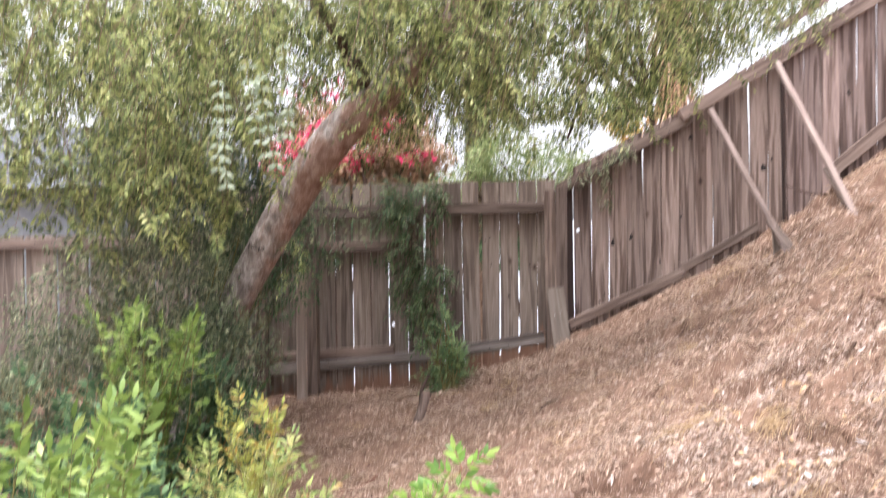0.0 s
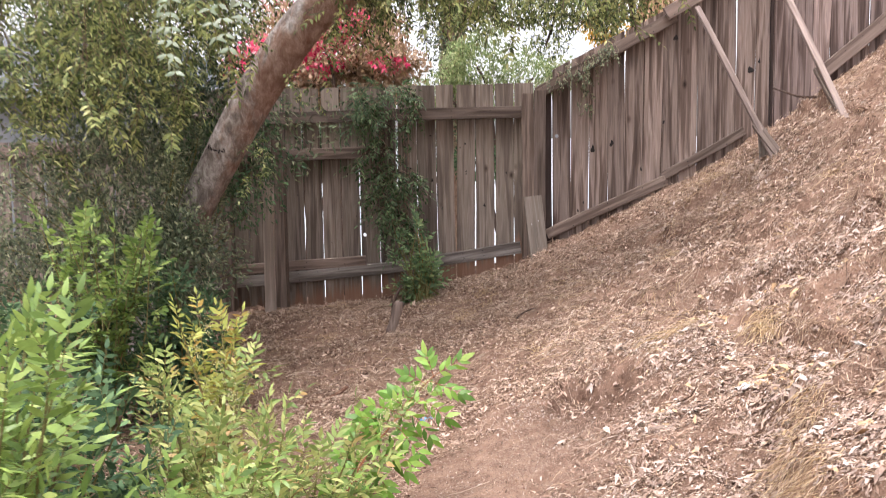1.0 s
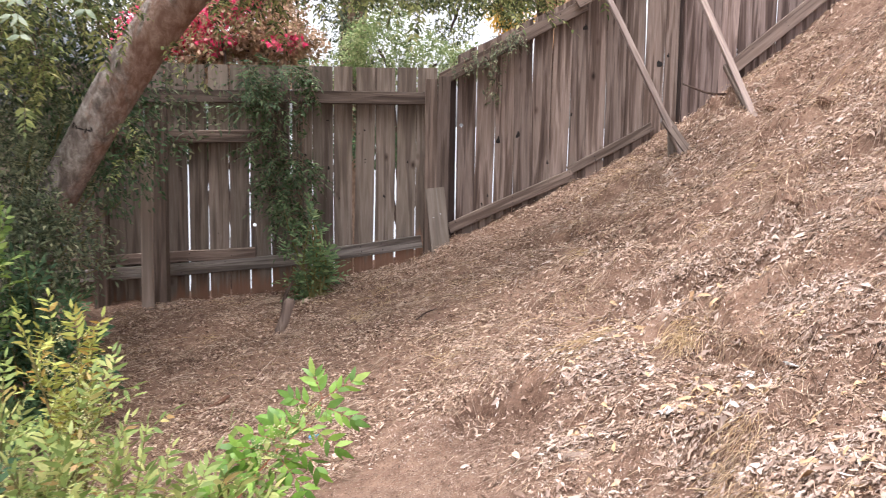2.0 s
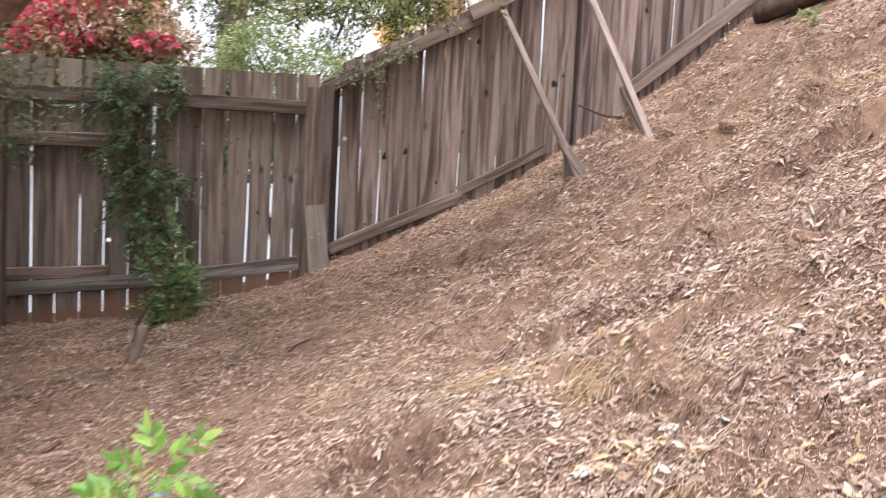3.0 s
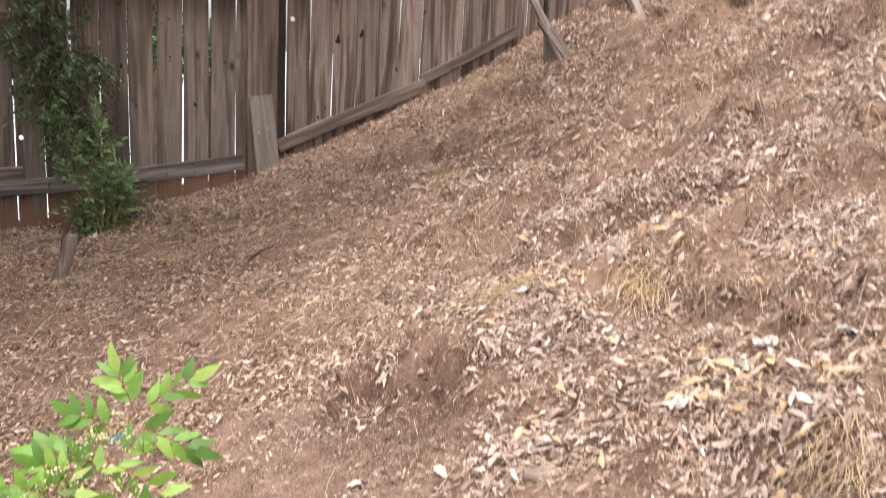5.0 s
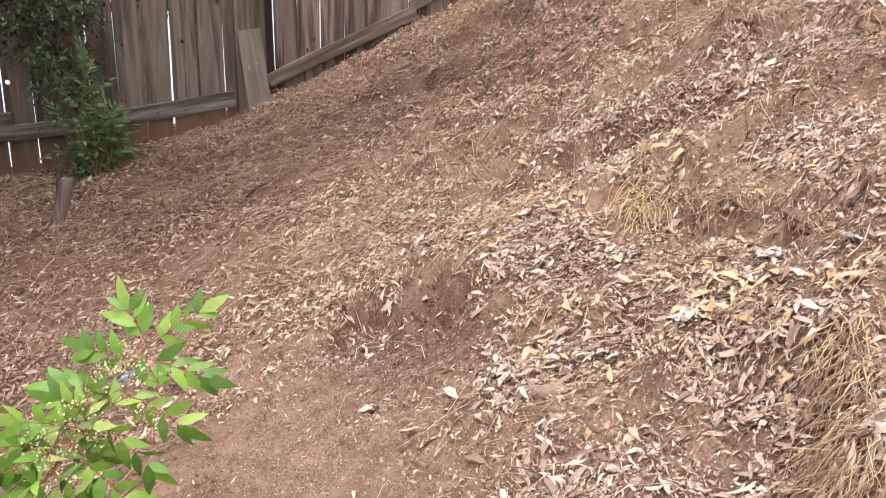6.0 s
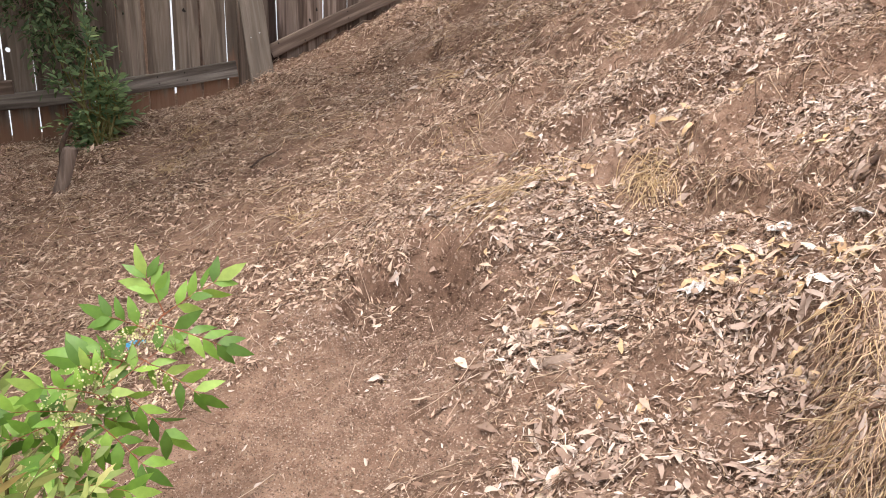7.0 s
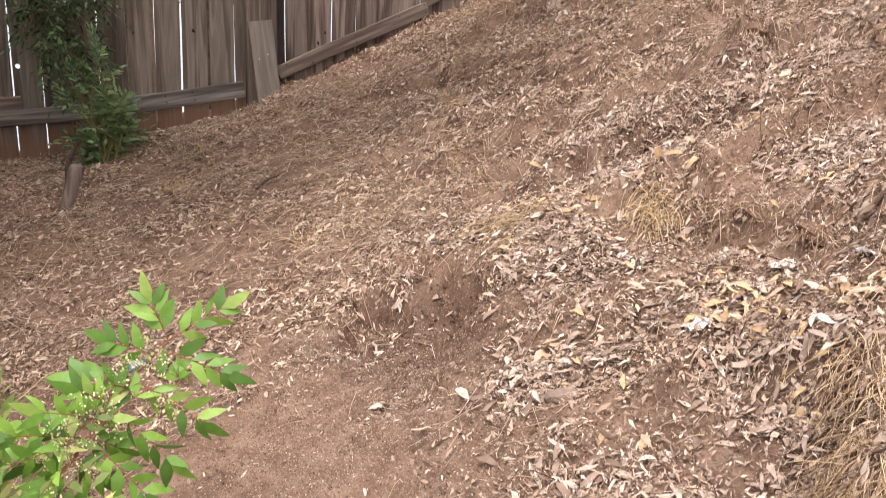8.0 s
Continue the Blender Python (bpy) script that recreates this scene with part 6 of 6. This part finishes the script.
def scatter(name, mat, x, y, l0, l1, ratio, tilt, label, lift=0.004, bend=0.35, curled=False):
    n = len(x)
    nrm = land_normal(x, y)
    a = LR.uniform(0, 2 * math.pi, n)
    t = unit(np.cross(nrm, np.stack([np.cos(a), np.sin(a), np.zeros(n)], 1)))
    d = unit(t + nrm * LR.normal(0, tilt, (n, 1)))
    N = unit(nrm + LR.normal(0, tilt * 1.2, (n, 3)))
    L = l0 + (l1 - l0) * LR.uniform(0, 1, n) ** 1.9
    P = np.stack([x, y, ground_z(x, y)], 1) + nrm * (LR.uniform(0, 1, (n, 1)) ** 1.5 * lift * 3 + 0.002) - d * L[:, None] * 0.5
    W = L * ratio * LR.uniform(0.6, 1.4, n)
    if curled:
        me = raw_mesh(name, *curled_arrays(P, d, N, L, W, LR.normal(0.3, bend, n), LR), True)
    else:
        me = raw_mesh(name, *chip_arrays(P, d, N, L, W, LR))
    ob = part(name, me, mat)
    return tagged(ob, label, "litter", kind="stuff")


def rightness(x, y):
    return smooth(0.02, 0.80, x - 0.15 * (y + 3))


def drift(x, y):
    """Where the bigger leaves have slid together."""
    return smooth(-0.34, 0.14, patch(x, y, 3.3, 9.0) + 0.6 * patch(x, y, 9.0, 19.0))


x, y = cover(330000, -2.0, 3.3, -4.8, -0.02, lambda x, y: bare(x, y) * (0.22 + 0.78 * smooth(-0.25, 0.15, patch(x, y, 2.6, 0.0) + 0.12)) * 0.95)
scatter("fine_mulch", MULCH, x, y, 0.006, 0.034, 0.24, 0.45, "fine brown leaf mulch over the soil", 0.005)
x, y = cover(170000, 0.0, 2.2, -4.8, -2.0, lambda x, y: bare(x, y) * (0.3 + 0.7 * rightness(x, y)))
scatter("leaf_crumbs", LITTER, x, y, 0.005, 0.022, 0.30, 0.40, "broken crumbs of dry leaves", 0.007)
x, y = cover(80000, -2.0, 3.3, -4.8, -0.02, lambda x, y: bare(x, y) * (0.45 + 0.55 * smooth(-2.0, -3.0, y)) * (0.26 + 0.50 * rightness(x, y)) * smooth(-0.4, 0.25, patch(x, y, 3.3, 5.0)))
scatter("leaf_litter", LITTER, x, y, 0.010, 0.048, 0.32, 0.24, "dry tan and brown fallen leaves", 0.005, 0.5, True)
x, y = cover(125000, 0.05, 3.2, -4.8, -0.5, lambda x, y: bare(x, y) * rightness(x, y) * drift(x, y) * (0.25 + 0.75 * smooth(-2.2, -3.2, y)))
scatter("pale_leaves", PALE_LITTER, x, y, 0.010, 0.056, 0.30, 0.26, "bleached pale fallen leaves", 0.006, 0.5, True)
x, y = cover(200000, -0.3, 1.9, -4.7, -2.2, lambda x, y: bare(x, y) * (0.18 + 0.82 * rightness(x, y)) * (0.18 + 0.82 * drift(x, y)))
scatter("leaf_fragments", PALE_LITTER, x, y, 0.005, 0.024, 0.26, 0.36, "crushed pale leaf fragments", 0.006)
x, y = cover(5200, 0.3, 1.6, -4.5, -3.0, lambda x, y: bare(x, y) * rightness(x, y) * drift(x, y) * smooth(0.0, 0.35, patch(x, y, 2.9, 12.0)))
scatter("golden_leaves", GOLD_LITTER, x, y, 0.022, 0.056, 0.34, 0.24, "curled golden fallen leaves", 0.008, 0.9, True)
x, y = cover(700, -0.5, 0.75, -4.4, -2.8, lambda x, y: np.full(len(x), 0.5))
scatter("stray_leaves", PALE_LITTER, x, y, 0.008, 0.028, 0.36, 0.2, "stray pale leaves on bare soil", 0.003, 0.5, True)


x, y = cover(9000, -0.15, 0.45, -3.6, -2.9, lambda x, y: np.exp(-blob(x, y, 0.06, -3.10, 0.13, 0.10, 0.3) ** 2) + 0.35 * np.exp(-blob(x, y, 0.215, -3.38, 0.05, 0.12, -0.4) ** 2))
scatter("swept_leaves", PALE_LITTER, x, y, 0.005, 0.022, 0.3, 0.4, "grey leaf scraps swept to the edge of the hole", 0.004)


x, y = cover(150000, -1.9, 2.7, -3.2, -0.05, lambda x, y: bare(x, y) * (1 - 0.75 * rightness(x, y) * smooth(-1.6, -2.6, y)) * (0.35 + 0.65 * smooth(-0.3, 0.1, patch(x, y, 4.5, 71.0))))
scatter("litter_flecks", TAN_LITTER, x, y, 0.008, 0.040, 0.20, 0.32, "narrow tan leaf flecks over the mulch", 0.009)
x, y = cover(64000, -4.0, 3.4, -8.5, -4.35, lambda x, y: 0.35 + 0.65 * smooth(-0.2, 0.1, patch(x, y, 2.6, 3.0)))
scatter("outer_mulch", MULCH, x, y, 0.012, 0.045, 0.30, 0.4, "brown leaf mulch on the lower slope", 0.005)


def straws(name, mat, x, y, l0, l1, label):
    lines, rad = [], []
    a = LR.normal(2.6, 0.9, len(x))
    for px, py, an in zip(x, y, a):
        ln = LR.uniform(l0, l1)
        ts = np.linspace(-0.5, 0.5, 4)
        bx = px + np.cos(an + ts * LR.normal(0, 0.7)) * ts * ln
        by = py + np.sin(an + ts * LR.normal(0, 0.7)) * ts * ln
        z = ground_z(bx, by) + 0.004 + LR.uniform(0, 0.014)
        z[1:3] += LR.uniform(0, 0.012)
        lines.append(np.stack([bx, by, z], 1)), rad.append(LR.uniform(0.0006, 0.0016))
    return tagged(part(name, ribbon_mesh(name, lines, rad), mat), label, "litter", kind="stuff")


x, y = cover(30000, -1.9, 3.2, -4.6, -0.03, lambda x, y: bare(x, y) * (0.2 + 0.8 * smooth(-0.3, 0.25, patch(x, y, 2.6, 20.0))) * (0.95 - 0.60 * rightness(x, y)))
straws("dry_straw", STRAW, x, y, 0.05, 0.20, "scattered dry straw and grass stems")
x, y = cover(1300, -1.9, 2.6, -2.8, -0.03, lambda x, y: smooth(-0.1, 0.3, patch(x, y, 1.9, 27.0)))
straws("golden_straw", GOLD_STRAW, x, y, 0.06, 0.22, "scattered golden straw on the litter")
x, y = cover(10000, 0.1, 2.0, -4.7, -2.0, lambda x, y: bare(x, y) * (0.15 + 0.6 * rightness(x, y)))
straws("leaf_stems", ROOTS, x, y, 0.015, 0.06, "thin brown leaf stems and twiglets")
x, y = cover(9000, -1.2, 2.8, -4.4, -0.3, lambda x, y: bare(x, y) * (0.25 + 0.75 * rightness(x, y)) * smooth(-0.2, 0.3, patch(x, y, 3.7, 81.0)))
straws("dark_roots", DARK_ROOT, x, y, 0.03, 0.13, "dark dead rootlets tangled in the litter")
# clods, crumbs and grit
CR = np.random.default_rng(9)


def crumbs(name, mat, x, y, s, label, corners, faces):
    n_ = len(x)
    V_ = (corners[None] * s[:, None, None] * CR.uniform(0.6, 1.3, (n_, len(corners), 1)) + np.stack([x, y, ground_z(x, y) + s * 0.25], 1)[:, None]).reshape(-1, 3)
    me = raw_mesh(name, V_, np.full(len(faces) // 3 * n_, 3), ((np.arange(n_) * len(corners))[:, None] + faces).ravel())
    return tagged(part(name, me, mat), label, "soil", kind="stuff")


o8 = np.array([(1, 0, 0), (-1, 0, 0), (0, 1, 0), (0, -1, 0), (0, 0, 1), (0, 0, -0.6)], float)
f8 = np.array([0, 2, 4, 2, 1, 4, 1, 3, 4, 3, 0, 4, 2, 0, 5, 1, 2, 5, 3, 1, 5, 0, 3, 5])
x = np.concatenate([CR.normal(0.31, 0.18, 1800), CR.normal(0.36, 0.11, 300), CR.uniform(-0.6, 1.6, 7000)])
y = np.concatenate([CR.normal(-3.20, 0.26, 1800), CR.normal(-3.02, 0.10, 300), CR.uniform(-4.6, -1.9, 7000)])
s = np.concatenate([CR.uniform(0.001, 0.004, 1800), CR.uniform(0.003, 0.007, 300), CR.uniform(0.001, 0.005, 7000)])
crumbs("soil_crumbs", SOIL, x, y, s, "crumbs and clods of brown earth round the hole", o8, f8)
x, y = np.concatenate([CR.normal(0.05, 0.30, 44000), CR.uniform(-0.7, 1.7, 14000)]), np.concatenate([CR.normal(-3.5, 0.38, 44000), CR.uniform(-4.7, -2.0, 14000)])
crumbs("grit", GRIT, x, y, CR.uniform(0.0008, 0.0030, len(x)), "fine sandy grit on the bare soil", np.array([(1, 0, 0), (-0.5, 0.9, 0), (-0.5, -0.9, 0), (0, 0, 0.9)]), np.array([0, 1, 3, 1, 2, 3, 2, 0, 3]))
